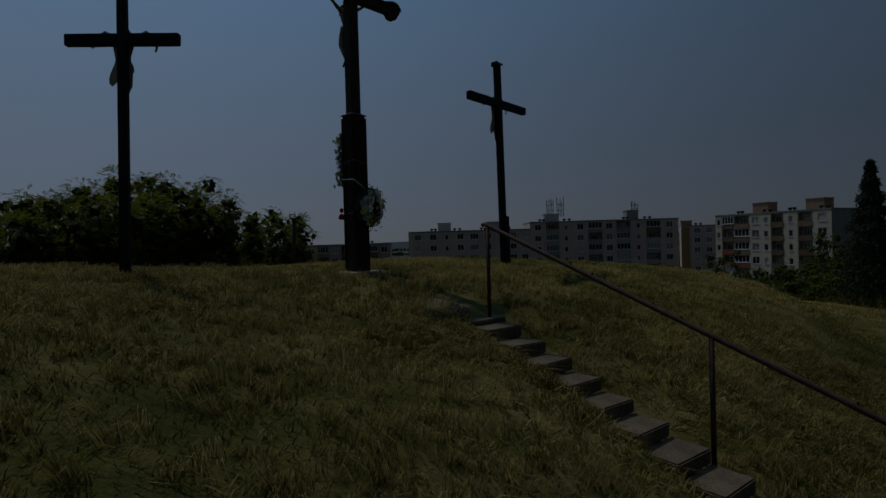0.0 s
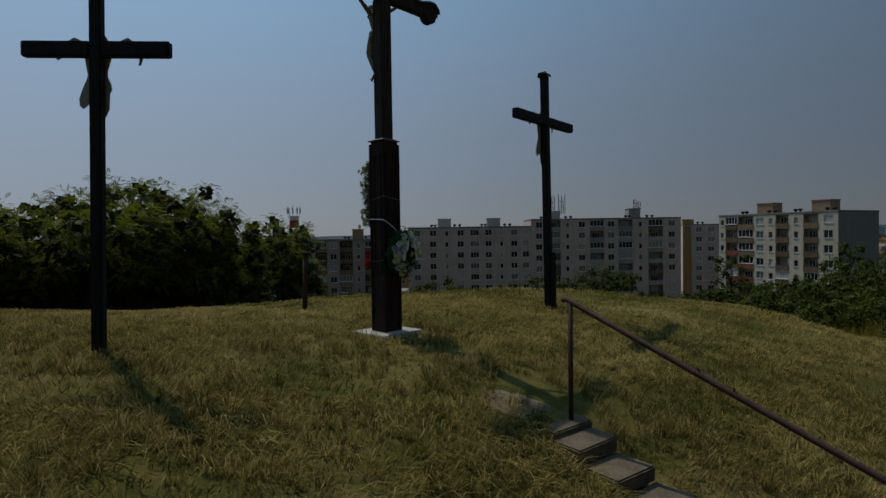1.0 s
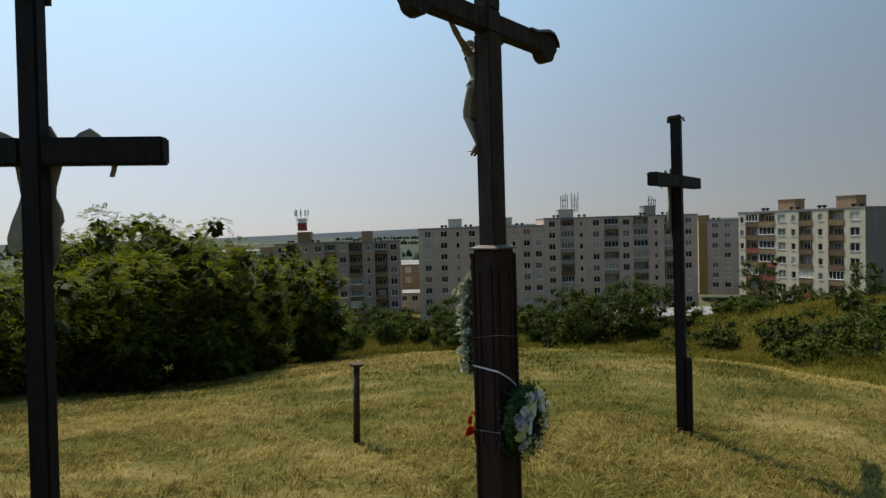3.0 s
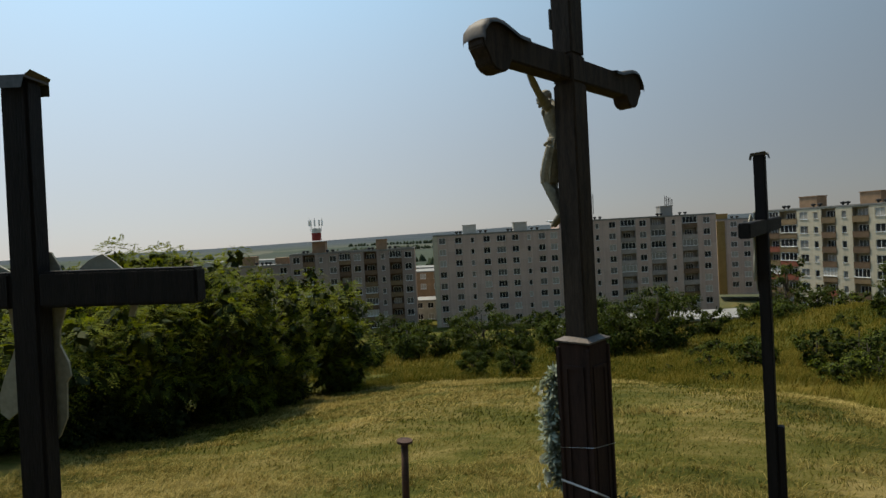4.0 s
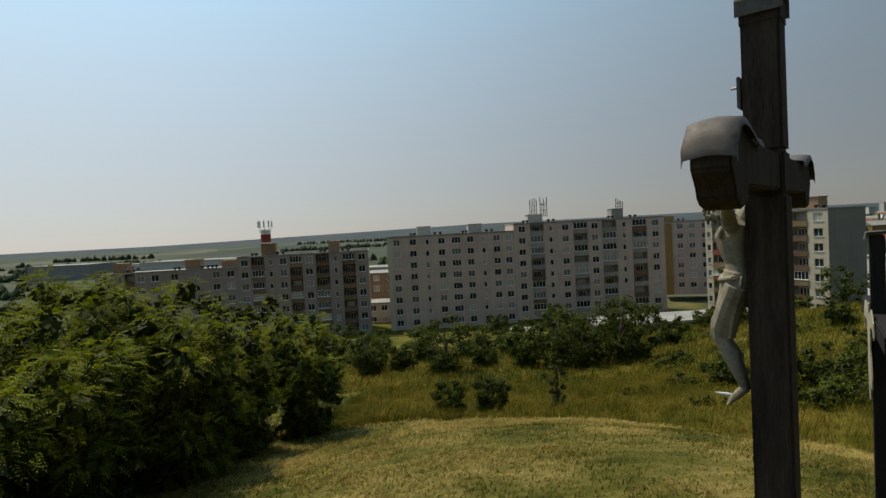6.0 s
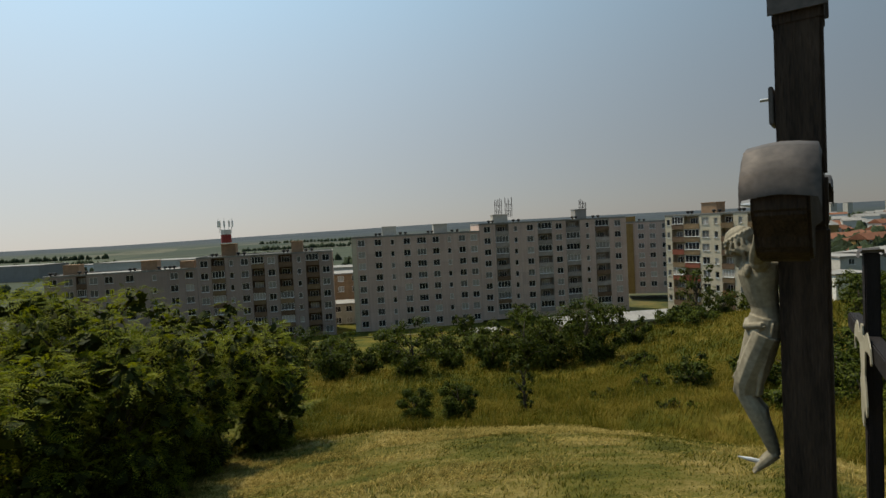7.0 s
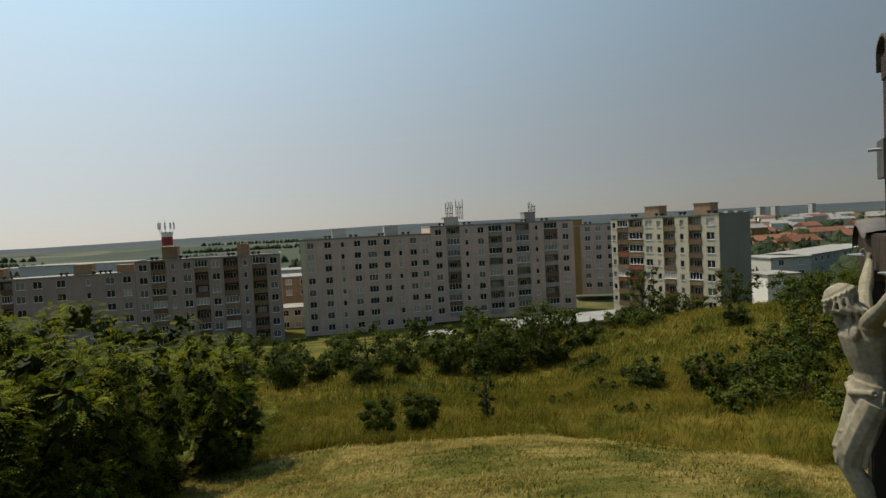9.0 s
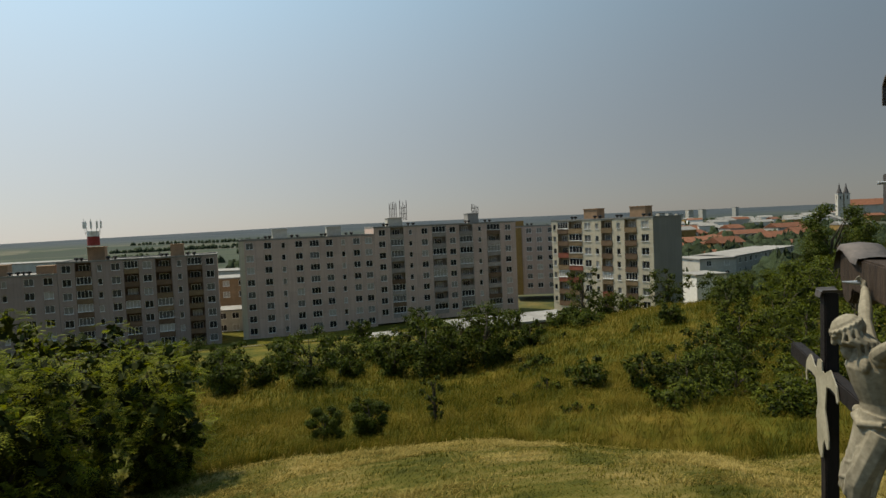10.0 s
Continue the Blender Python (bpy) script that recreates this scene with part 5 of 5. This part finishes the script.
def town():
    # White block, its lower wing and its taller wing.
    at, wide = facade_at(-21.9, 133.0, 9.0, 136.6, 3.7 - 0.38 - 8 * 2.8 - 1.2)
    white = flats("white_flats", "long pale grey panel apartment block, plain rows of windows", at, cols("d d s d t d s d d", [133, 190, 250, 308, 370, 430, 485, 540, 592], 85, 612, wide), 8, "wall_white", ["grey_panel"], side_wall="wall_cream", seed=3, roof_boxes=[(9.2, 3.4, 2.3, "wall_plaster"), (22.0, 3.4, 2.3, "wall_plaster")])
    b = Build()
    b.box(-0.10, 1.05, -0.05, 0.30, 0.0, 8 * 2.8 + 1.2)
    strip = new("end_strip", b.mesh("end_strip", "wall_cream"))
    strip.parent = white
    at, wide = facade_at(9.03, 136.6, 46.9, 141.0, 5.4 - 0.38 - 8 * 2.8 - 1.2)
    flats("balcony_flats", "pale grey panel apartment block with columns of balconies", at, cols("d b s d b d b s b d", [645, 702, 747, 805, 860, 915, 965, 1025, 1080, 1137], 614, 1175, wide), 8, "wall_white", ["grey_panel", "grey_panel", "grey_panel", "brown_panel"], seed=4, roof_boxes=[(6.3, 3.8, 2.2, "wall_plaster"), (27.6, 3.0, 2.6, "wall_slate")], glazed=0.5)
    mast("roof_antennas", "grey cellular antennas on the roof of the balcony block", 14.6, 142, 7.4, 4.0, 5)
    mast("roof_antennas", "grey cellular antennas on the roof of the balcony block", 17.3, 142.5, 7.4, 4.2, 15)
    mast("roof_antennas", "thin aerials on the roof of the balcony block", 37.0, 145, 7.6, 2.8, 6)
    # Grey block with brown loggias.
    at, wide = facade_at(-55.8, 125.0, -26.2, 130.0, 1.0 - 0.38 - 7 * 2.8 - 1.2)
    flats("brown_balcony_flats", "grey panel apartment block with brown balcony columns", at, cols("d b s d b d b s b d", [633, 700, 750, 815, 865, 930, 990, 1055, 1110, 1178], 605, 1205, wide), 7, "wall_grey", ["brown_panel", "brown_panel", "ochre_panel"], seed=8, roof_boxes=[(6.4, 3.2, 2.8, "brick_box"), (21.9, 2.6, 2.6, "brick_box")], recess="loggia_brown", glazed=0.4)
    at, wide = facade_at(-86.0, 119.0, -55.84, 124.99, -1.2 - 0.38 - 6 * 2.8 - 1.2)
    flats("low_grey_flats", "grey panel apartment block, one storey lower", at, cols("d d b d d d s d d", [40, 110, 150, 190, 255, 320, 450, 512, 573], 10, 605, wide), 6, "wall_grey", ["brown_panel"], seed=9, roof_boxes=[(4.0, 3.2, 2.2, "brick_box"), (20.0, 3.4, 2.2, "brick_box"), (28.0, 3.0, 1.6, "brick_box")], recess="loggia_brown")
    chimney(-50.2, 129.0, 4.2)
    # Sunlit cream block with its slate end wall.
    at, wide = facade_at(50.0, 124.0, 62.8, 102.0, 5.1 - 0.38 - 7 * 2.8 - 1.6)
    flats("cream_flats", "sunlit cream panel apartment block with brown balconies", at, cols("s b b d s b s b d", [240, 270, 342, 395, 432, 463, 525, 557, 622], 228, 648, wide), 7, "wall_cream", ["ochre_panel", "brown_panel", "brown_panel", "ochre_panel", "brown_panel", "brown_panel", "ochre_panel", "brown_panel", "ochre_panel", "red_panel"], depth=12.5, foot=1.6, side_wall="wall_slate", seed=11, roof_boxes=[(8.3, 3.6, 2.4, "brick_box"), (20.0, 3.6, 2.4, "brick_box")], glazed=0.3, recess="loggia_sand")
    at, wide = facade_at(54.2, 163.0, 66.5, 160.0, 2.6 - 0.38 - 7 * 2.8)
    end_flats = flats("yellow_end_flats", "white panel block with a yellow end bay", at, cols("n d d d", [1, 4, 7, 10], 0, 12, wide), 7, "wall_white", ["grey_panel"], seed=12, roof_boxes=[(1.6, 3.0, 1.6, "wall_yellow")])
    b = Build()
    b.box(-0.10, 2.0, -0.30, 0.30, 0.0, 7 * 2.8 + 1.0)
    bay = new("end_bay", b.mesh("end_bay", "wall_yellow"))
    bay.parent = end_flats


def chimney(x, y, z):
    e = thing("roof_tower", "red and white banded rooftop tower ringed with antennas", "antenna tower", pose(x, y, z - 0.2))
    for z0, z1, material in ((0, 1.9, "red_band"), (1.9, 3.0, "white_frame")):
        b = Build()
        b.tube([(0, 0, z0), (0, 0, z1)], [1.15, 1.15], 14)
        part("band", b.mesh("band", material), e)
    for k in range(9):
        a = 2 * math.pi * k / 9
        b = Build()
        b.tube([(1.3 * math.cos(a), 1.3 * math.sin(a), 2.2), (1.55 * math.cos(a), 1.55 * math.sin(a), 5.2 + 0.4 * (k % 2))], [0.05, 0.04], 6)
        part("pole", b.mesh("pole", "steel"), e)
        b = Build()
        c, s = 1.6 * math.cos(a), 1.6 * math.sin(a)
        b.box(c - 0.16, c + 0.16, s - 0.1, s + 0.1, 3.6, 5.0)
        part("antenna_panel", b.mesh("antenna_panel", "white_frame"), e)


town()


# ---- low buildings, town and church beyond ----
def hall(name, label, x, y, turn, wide, deep, tall, wall, roof_mat, pitch=0.0, z=None, windows=0):
    z = lie(x, y) if z is None else z
    e = thing(name, label, "building", pose(x, y, z, 0, 0, turn))
    b = Build()
    b.box(-wide / 2, wide / 2, -deep / 2, deep / 2, -3, tall)
    part("wall", b.mesh("wall", wall), e)
    b = Build()
    if pitch:
        o = 0.4
        b.prism([(-deep / 2 - o, tall), (deep / 2 + o, tall), (0, tall + pitch)], -wide / 2 - o, wide / 2 + o, Matrix.Rotation(radians(90), 4, "Z"))
    else:
        b.box(-wide / 2 - 0.3, wide / 2 + 0.3, -deep / 2 - 0.3, deep / 2 + 0.3, tall + 0.004, tall + 0.35)
    part("roof", b.mesh("roof", roof_mat), e)
    rows = 2 if tall > 5 else 1
    for k in range(windows):
        for r in range(rows):
            px = -wide / 2 + wide * (k + 0.5) / windows
            pz = tall - 1.9 - r * 3.0
            win = part("window", shared(("win", "d"), lambda: window_mesh(1.55, 1.45, 2)), e, at=pose(px, -deep / 2 - 0.05, pz))
            part("pane", shared(("pane", "d"), lambda: pane_mesh(1.55, 1.45)), win)
    return e


def outskirts():
    hall("garage_row", "long flat-roofed concrete garage row with a pale roof", 27.5, 88.6, 6, 21, 8, 3.4, "concrete", "tar_roof", z=-14.8)
    hall("garage_row", "long flat-roofed concrete garage row", 6.0, 103, 0, 8, 6, 2.4, "concrete", "tar_roof", z=-17.6)
    hall("school_block", "pale two-storey school block with a flat roof", 106.8, 146, 0, 11.7, 12, 11.0, "wall_plaster", "tar_roof", z=-19, windows=2)
    hall("school_wing", "long pale school wing with rows of windows", 133.8, 161.3, 30.5, 56, 12, 11.0, "wall_plaster", "tar_roof", z=-19, windows=13)
    hall("white_annexe", "plain white low annexe", 93.4, 129, 0, 8.6, 8, 7.9, "white_frame", "tar_roof", z=-18.5)
    for x, y, t, w, d, h, wall, p in [(150, 260, 15, 36, 14, 8, "wall_plaster", 5), (185, 300, 10, 40, 14, 9, "wall_plaster", 6), (160, 225, 12, 24, 10, 6, "wall_yellow", 4), (215, 290, 30, 30, 12, 8, "wall_plaster", 5), (240, 330, 10, 36, 14, 9, "wall_yellow", 5), (190, 240, 5, 26, 12, 6, "wall_plaster", 5), (290, 420, 15, 40, 16, 10, "wall_yellow", 5), (360, 520, 0, 50, 16, 10, "wall_plaster", 6), (270, 360, 40, 26, 12, 8, "wall_plaster", 5), (420, 640, 15, 40, 16, 10, "wall_yellow", 6), (330, 400, 5, 40, 14, 8, "wall_plaster", 5), (255, 270, 20, 30, 12, 7, "wall_plaster", 5), (205, 262, 12, 18, 10, 13, "wall_yellow", 5), (300, 330, 8, 34, 12, 9, "wall_plaster", 6), (345, 360, 20, 30, 12, 9, "wall_yellow", 6), (400, 430, 10, 40, 14, 10, "wall_plaster", 6), (230, 380, 5, 44, 14, 9, "wall_plaster", 6)]:
        hall("house", "house with a red tiled roof in the town", x, y, t, w, d, 0.7 * h, wall, "red_tile", 0.62 * p, windows=6)
    for i, (x, y, h) in enumerate([(880, 1420, 24), (915, 1425, 27), (990, 1500, 27), (1045, 1530, 24), (1130, 1600, 34), (1180, 1605, 34), (800, 1500, 16), (740, 1470, 14), (1500, 1850, 36)]):
        hall("far_flats", "distant pale tower block on the skyline", x, y, 10 * (i % 3), 20, 14, h, "wall_plaster", "tar_roof", windows=5)
    church(749, 700)
    spread = random.Random(31)
    for i in range(46):
        a, d = spread.uniform(0.55, 0.86), spread.uniform(480, 1350)
        hall("town_house", "small pale house in the hazy town", d * math.sin(a), d * math.cos(a), spread.uniform(-30, 30), spread.uniform(12, 30), 11, spread.uniform(5, 11), spread.choice(["wall_plaster", "white_frame", "wall_plaster", "wall_yellow"]), spread.choice(["red_tile", "tar_roof", "tar_roof"]), 3.0)
    for x, y, w, d, h, wall in [(-150, 330, 60, 30, 7, "white_frame"), (-100, 300, 45, 25, 6, "wall_plaster"), (-210, 420, 80, 30, 12, "wall_plaster"), (-60, 320, 40, 20, 6, "wall_plaster"), (-270, 500, 90, 40, 9, "white_frame"), (-20, 380, 30, 18, 6, "wall_plaster"), (-340, 460, 60, 30, 12, "wall_slate"), (-130, 480, 70, 25, 8, "white_frame")]:
        hall("warehouse", "pale low warehouse on the plain", x, y, -8, w, d, h, wall, "tar_roof", windows=0)
    hall("brick_house", "rust-brown flat building behind the flats", -28, 165, 5, 16, 12, 13.0, "brick_box", "tar_roof", z=-20, windows=4)
    hall("corner_shop", "low plastered shop between the flats", -25.5, 150, 0, 9, 8, 6.0, "wall_plaster", "tar_roof", z=-20, windows=3)


def church(x, y):
    e = thing("church", "distant church with two pale spired towers and a red roof", "church", pose(x, y, lie(x, y) + 10, 0, 0, -20))
    for k in (-1, 1):
        tower = part("tower", shared("tower", lambda: tower_mesh()), e, at=pose(k * 4.6, 0, 0))
        b = Build()
        b.tube([(0, 0, 30), (0, 0, 35), (0, 0, 38), (0, 0, 46)], [4.2, 2.6, 1.6, 0.15], 8)
        part("spire", b.mesh("spire", "dark_tin"), tower)
        for q in range(4):
            part("louvre", shared("louvre", louvre_mesh), tower, at=pose(0, 0, 22, 0, 0, 90 * q) @ pose(0, -3.72, 0))
    b = Build()
    b.box(6, 62, 3, 24, -14, 12)
    part("nave", b.mesh("nave", "wall_plaster"), e)
    b = Build()
    b.prism([(2, 12), (25, 12), (13.5, 21)], 5.5, 63, Matrix.Rotation(radians(90), 4, "Z") @ Matrix.Scale(-1, 4, (0, 1, 0)))
    part("roof", b.mesh("roof", "red_tile"), e)


def tower_mesh():
    """A plastered bell tower with string courses and a tall dark sound opening on each face."""
    b = Build()
    b.box(-3.6, 3.6, -3.6, 3.6, -14, 30)
    for z in (10, 19, 29.3):
        b.box(-4.0, 4.0, -4.0, 4.0, z, z + 0.8)
    return b.mesh("tower", "wall_plaster")


def louvre_mesh():
    b = Build()
    b.prism([(-0.9, 0), (0.9, 0), (0.9, 4.2), (0.45, 5.0), (-0.45, 5.0), (-0.9, 4.2)], -0.1, 0.1)
    return b.mesh("louvre", "dark_tin")


def far_woods():
    """Hedgerows, copses and the wooded skyline of the plain, as one mass of rounded crowns."""
    rng = np.random.default_rng(77)
    vs, fs, n = [], [], 0
    th, ph = np.meshgrid(np.linspace(0.05, np.pi * 0.62, 5), np.linspace(0, 2 * np.pi, 9)[:-1], indexing="ij")
    ball = np.stack([np.sin(th) * np.cos(ph), np.sin(th) * np.sin(ph), np.cos(th)], -1).reshape(-1, 3)
    face = np.array([(r * 8 + k, r * 8 + 8 + k, r * 8 + 8 + (k + 1) % 8, r * 8 + (k + 1) % 8) for r in range(4) for k in range(8)])
    spots = []
    for _ in range(95):
        d = 260 * (1900 / 260) ** rng.random()
        a = rng.uniform(-0.85, 0.95)
        x0, y0, turn, run = d * math.sin(a), d * math.cos(a), rng.normal(0, 0.35), rng.uniform(20, 0.22 * d)
        for t in np.arange(0, run, 4 + d * 0.004):
            spots.append((x0 + math.cos(turn) * t + rng.normal(0, 1.5), y0 + math.sin(turn) * t * 0.5 + rng.normal(0, 2), rng.uniform(1.6, 3.6) + 0.0009 * d))
    for _ in range(900):
        a = rng.uniform(0.45, 0.95)
        d = 210 * (1500 / 210) ** rng.random()
        spots.append((d * math.sin(a), d * math.cos(a), rng.uniform(2, 4.6)))
    for _ in range(420):
        a, d = rng.uniform(0.50, 0.95), rng.uniform(165, 420)
        spots.append((d * math.sin(a), d * math.cos(a), rng.uniform(3.0, 6.0)))
    for x, y, r in spots:
        vs.append(ball * [r, r, r * rng.uniform(1.0, 1.7)] * (1 + rng.normal(0, 0.2, (len(ball), 1))) + [x, y, lie(x, y) + 0.3 * r])
        fs.append(face + n)
        n += len(ball)
    thing("far_woods", "hedgerows and copses scattered over the plain", "trees", kind="stuff", mesh=sheet("far_woods", np.concatenate(vs), np.concatenate(fs), "far_leaf"))


def streets():
    """Road and pavement at the foot of the flats, laid on the slope."""
    for name, label, kind_, y0, y1, x0, x1, material, up in (("road", "grey asphalt street in front of the flats", "road", 106, 113, -95, 62, "asphalt", 0.05), ("pavement", "pale pavement along the flats", "pavement", 114, 115.6, -95, 62, "pale_paving", 0.12)):
        xs, ys = np.linspace(x0, x1, 60), np.linspace(y0, y1, 4)
        gx, gy = np.meshgrid(xs, ys)
        v = np.stack([gx, gy, height(gx, gy) + up + 0.35], -1).reshape(-1, 3)
        i = (np.arange(3)[:, None] * 60 + np.arange(59)[None]).ravel()
        thing(name, label, kind_, kind="structure", mesh=sheet(name, v, np.stack([i, i + 1, i + 61, i + 60], 1), material))


def car(x, y, turn, paint):
    e = thing("parked_car", "small parked car on the street by the flats", "car", pose(x, y, lie(x, y) + 0.40, 0, 0, turn), group="parked cars")
    b = Build()
    b.prism([(-2.0, 0.25), (2.0, 0.25), (2.05, 0.7), (1.3, 0.85), (0.7, 1.35), (-0.9, 1.38), (-1.7, 0.9), (-2.05, 0.8)], -0.8, 0.8)
    body = part("body", b.mesh("body", paint, bevel=0.06), e)
    b = Build()
    b.prism([(1.15, 0.88), (0.65, 1.28), (-0.85, 1.31), (-1.5, 0.92)], -0.83, 0.83)
    part("glass", b.mesh("glass", "window_glass"), body)
    for wx in (-1.25, 1.25):
        for wy in (-0.78, 0.78):
            b = Build()
            b.tube([(wx, wy - 0.1, 0.3), (wx, wy + 0.1, 0.3)], [0.31, 0.31], 12)
            part("wheel", b.mesh("wheel", "black_rubber"), e)


streets()
for cx, cy, ct, cp in ((40.5, 108.5, 5, "car_paint"), (45.0, 109.5, 8, "dark_tin"), (50.5, 108.0, 3, "red_band")):
    car(cx, cy, ct, cp)
far_woods()
outskirts()
thicket()
shrubs()


# ---- grass ----
def swathe(x, y):
    """Dry windrows, drawn out along the way that the mower went round the hill."""
    u = x + 0.12 * y
    broad, fine = field(0.6 * u, y, 1.7, 13), field(x, y, 0.16, 5)
    tufted = 0.46 * broad + 0.27 * field(0.30 * u, y, 0.7, 3) + 0.16 * field(0.6 * u, y, 0.33, 4) + 0.11 * fine
    raked = 0.22 * broad + 0.40 * field(0.16 * u, y, 0.62, 33) + 0.26 * field(0.22 * u, y, 0.30, 34) + 0.12 * fine
    w = smooth(1.0, 7.0, y)
    return (1 - w) * tufted + w * raked


def off_steps(x, y):
    along, across = (x - 2.62) * 0.70 - (y + 2.60) * 0.714, (x - 2.62) * 0.714 + (y + 2.60) * 0.70
    return ~((np.abs(across) < 0.36) & (along > -1.2) & (along < 4.7)) & ~((np.abs(x - 0.04) + np.abs(y + 0.18) < 0.58))


def lawn_keep(x, y, rng):
    return (on_knoll(x, y) < 1.0) & off_steps(x, y) & (rng.random(len(x)) < 1.25 - swathe(x, y))


def straw_keep(x, y, rng):
    return (on_knoll(x, y) < 1.02) & off_steps(x, y) & (swathe(x, y) + rng.normal(0, 0.05, len(x)) > 0.57 + 0.02 * (y < -3.5))


def meadow_keep(x, y, rng):
    return (on_knoll(x, y) > 1.0) & (rng.random(len(x)) < np.clip(30 / np.maximum(y, 18), 0.1, 1))


def tussocks(name, label, count, box, tall, width, material, seed, keep):
    """Hairy tufts: bunches of fine blades that spread and hang over to one side."""
    rng = np.random.default_rng(seed)
    cx, cy = rng.uniform(box[0], box[1], count * 3), rng.uniform(box[2], box[3], count * 3)
    ok = np.where(keep(cx, cy, rng))[0][:count]
    cx, cy = cx[ok], cy[ok]
    per = 24
    n = len(cx) * per
    size = np.repeat(rng.uniform(0.55, 1.35, len(cx)), per)
    a = rng.uniform(0, 2 * np.pi, n)
    r = 0.07 * size * np.sqrt(rng.random(n))
    x, y = np.repeat(cx, per) + r * np.cos(a), np.repeat(cy, per) + r * np.sin(a)
    z = height(x, y) - 0.01
    flow = np.repeat(2.0 * wave(cx, cy, 1.3, 6) - 1.2 + rng.normal(0, 0.4, len(cx)), per)
    h = tall * size * rng.uniform(0.5, 1.2, n)
    ox, oy = np.cos(a) * 0.45 + np.cos(flow) * 0.75, np.sin(a) * 0.45 + np.sin(flow) * 0.75
    b = rng.uniform(0, 2 * np.pi, n)
    wx, wy = np.cos(b) * width / 2, np.sin(b) * width / 2
    p = np.empty((n, 5, 3))
    p[:, 0] = np.stack([x - wx, y - wy, z], 1)
    p[:, 1] = np.stack([x + wx, y + wy, z], 1)
    p[:, 2] = np.stack([x + wx * 0.8 + ox * h * 0.35, y + wy * 0.8 + oy * h * 0.35, z + h * 0.62], 1)
    p[:, 3] = np.stack([x - wx * 0.8 + ox * h * 0.35, y - wy * 0.8 + oy * h * 0.35, z + h * 0.62], 1)
    p[:, 4] = np.stack([x + ox * h * 0.95, y + oy * h * 0.95, z + h * rng.uniform(0.12, 0.60, n)], 1)
    i = np.arange(n)[:, None] * 5
    tri = np.concatenate([i + [0, 1, 2], i + [0, 2, 3], i + [3, 2, 4]], 1).reshape(-1, 3)
    thing(name, label, "grass", kind="stuff", mesh=sheet(name, p.reshape(-1, 3), tri, material))


def shaggy_keep(x, y, rng):
    return (on_knoll(x, y) < 1.05) & off_steps(x, y) & (rng.random(len(x)) < 0.35 + 1.1 * field(x, y, 0.8, 8)) & (y < -1.5 + 2.5 * rng.random(len(x)))


def windrow_keep(x, y, rng):
    return (on_knoll(x, y) < 1.0) & off_steps(x, y) & (swathe(x, y) + rng.normal(0, 0.03, len(x)) > 0.555)


def fringe_keep(x, y, rng):
    r = on_knoll(x, y) ** (1 / 3)
    return (r > 0.985) & (r < 1.09) & (x > -6.5) & (rng.random(len(x)) < 0.9)


blades("mown_grass", "short mown green grass on the knoll", 88000, (-10, 14, -9.7, 6), 0.085, 0.012, "lawn", 5, lawn_keep, 1.5, 0.4)
blades("mown_grass", "short mown grass on the back of the knoll", 40000, (-12, 16, 6, 17), 0.085, 0.020, "lawn", 6, lawn_keep, 1.5, 0.4)
blades("cut_straw", "dry cut straw lying in swathes on the mown grass", 76000, (-10, 14, -9.7, 6), 0.12, 0.010, "straw", 15, straw_keep, 2.4)
blades("cut_straw", "dry cut straw lying on the back of the knoll", 36000, (-12, 16, 6, 17), 0.13, 0.017, "straw", 16, straw_keep, 2.4)
tussocks("grass_tufts", "shaggy hanging grass tufts on the unmown front of the knoll", 4500, (-8, 10, -9.8, 1), 0.19, 0.0065, "shaggy", 25, shaggy_keep)
tussocks("straw_tufts", "dry straw-coloured tufts left by the mower", 1700, (-10, 14, -9.6, 15), 0.14, 0.008, "straw", 26, windrow_keep)
blades("meadow_grass", "long green meadow grass with dry tips", 74000, (-9, 30, 14, 34), 0.46, 0.020, "long_grass", 7, meadow_keep, 0.95, 0.55)
blades("meadow_grass", "long meadow grass farther down the slope", 46000, (-24, 48, 34, 64), 0.55, 0.045, "long_grass", 8, meadow_keep, 0.95, 0.5)
blades("meadow_fringe", "tall grass standing at the edge of the mown hilltop", 22000, (-7, 17, 2, 19), 0.55, 0.016, "long_grass", 9, fringe_keep, 0.8, 0.5)


def bare_patch(x, y, rx, ry, seed):
    """Trodden bare soil, a thin sheet on the lawn with a ragged edge."""
    rng = np.random.default_rng(seed)
    a = np.linspace(0, 2 * np.pi, 41)[:-1]
    edge = 1 + 0.16 * np.sin(3 * a + 1) + 0.10 * np.sin(7 * a) + rng.normal(0, 0.05, 40)
    r = np.linspace(0, 1, 7)[:, None] * edge
    px_, py_ = x + rx * r * np.cos(a), y + ry * r * np.sin(a)
    v = np.stack([px_, py_, height(px_, py_) + 0.025 - 0.03 * np.linspace(0, 1, 7)[:, None] ** 3], -1).reshape(-1, 3)
    f = np.array([(k * 40 + i, k * 40 + 40 + i, k * 40 + 40 + (i + 1) % 40, k * 40 + (i + 1) % 40) for k in range(6) for i in range(40)])
    thing("bare_patch", "pale trodden bare soil on the lawn", "soil", mesh=sheet("bare_patch", v, f, "dry_soil"))


bare_patch(1.83, -2.36, 0.34, 0.26, 3)
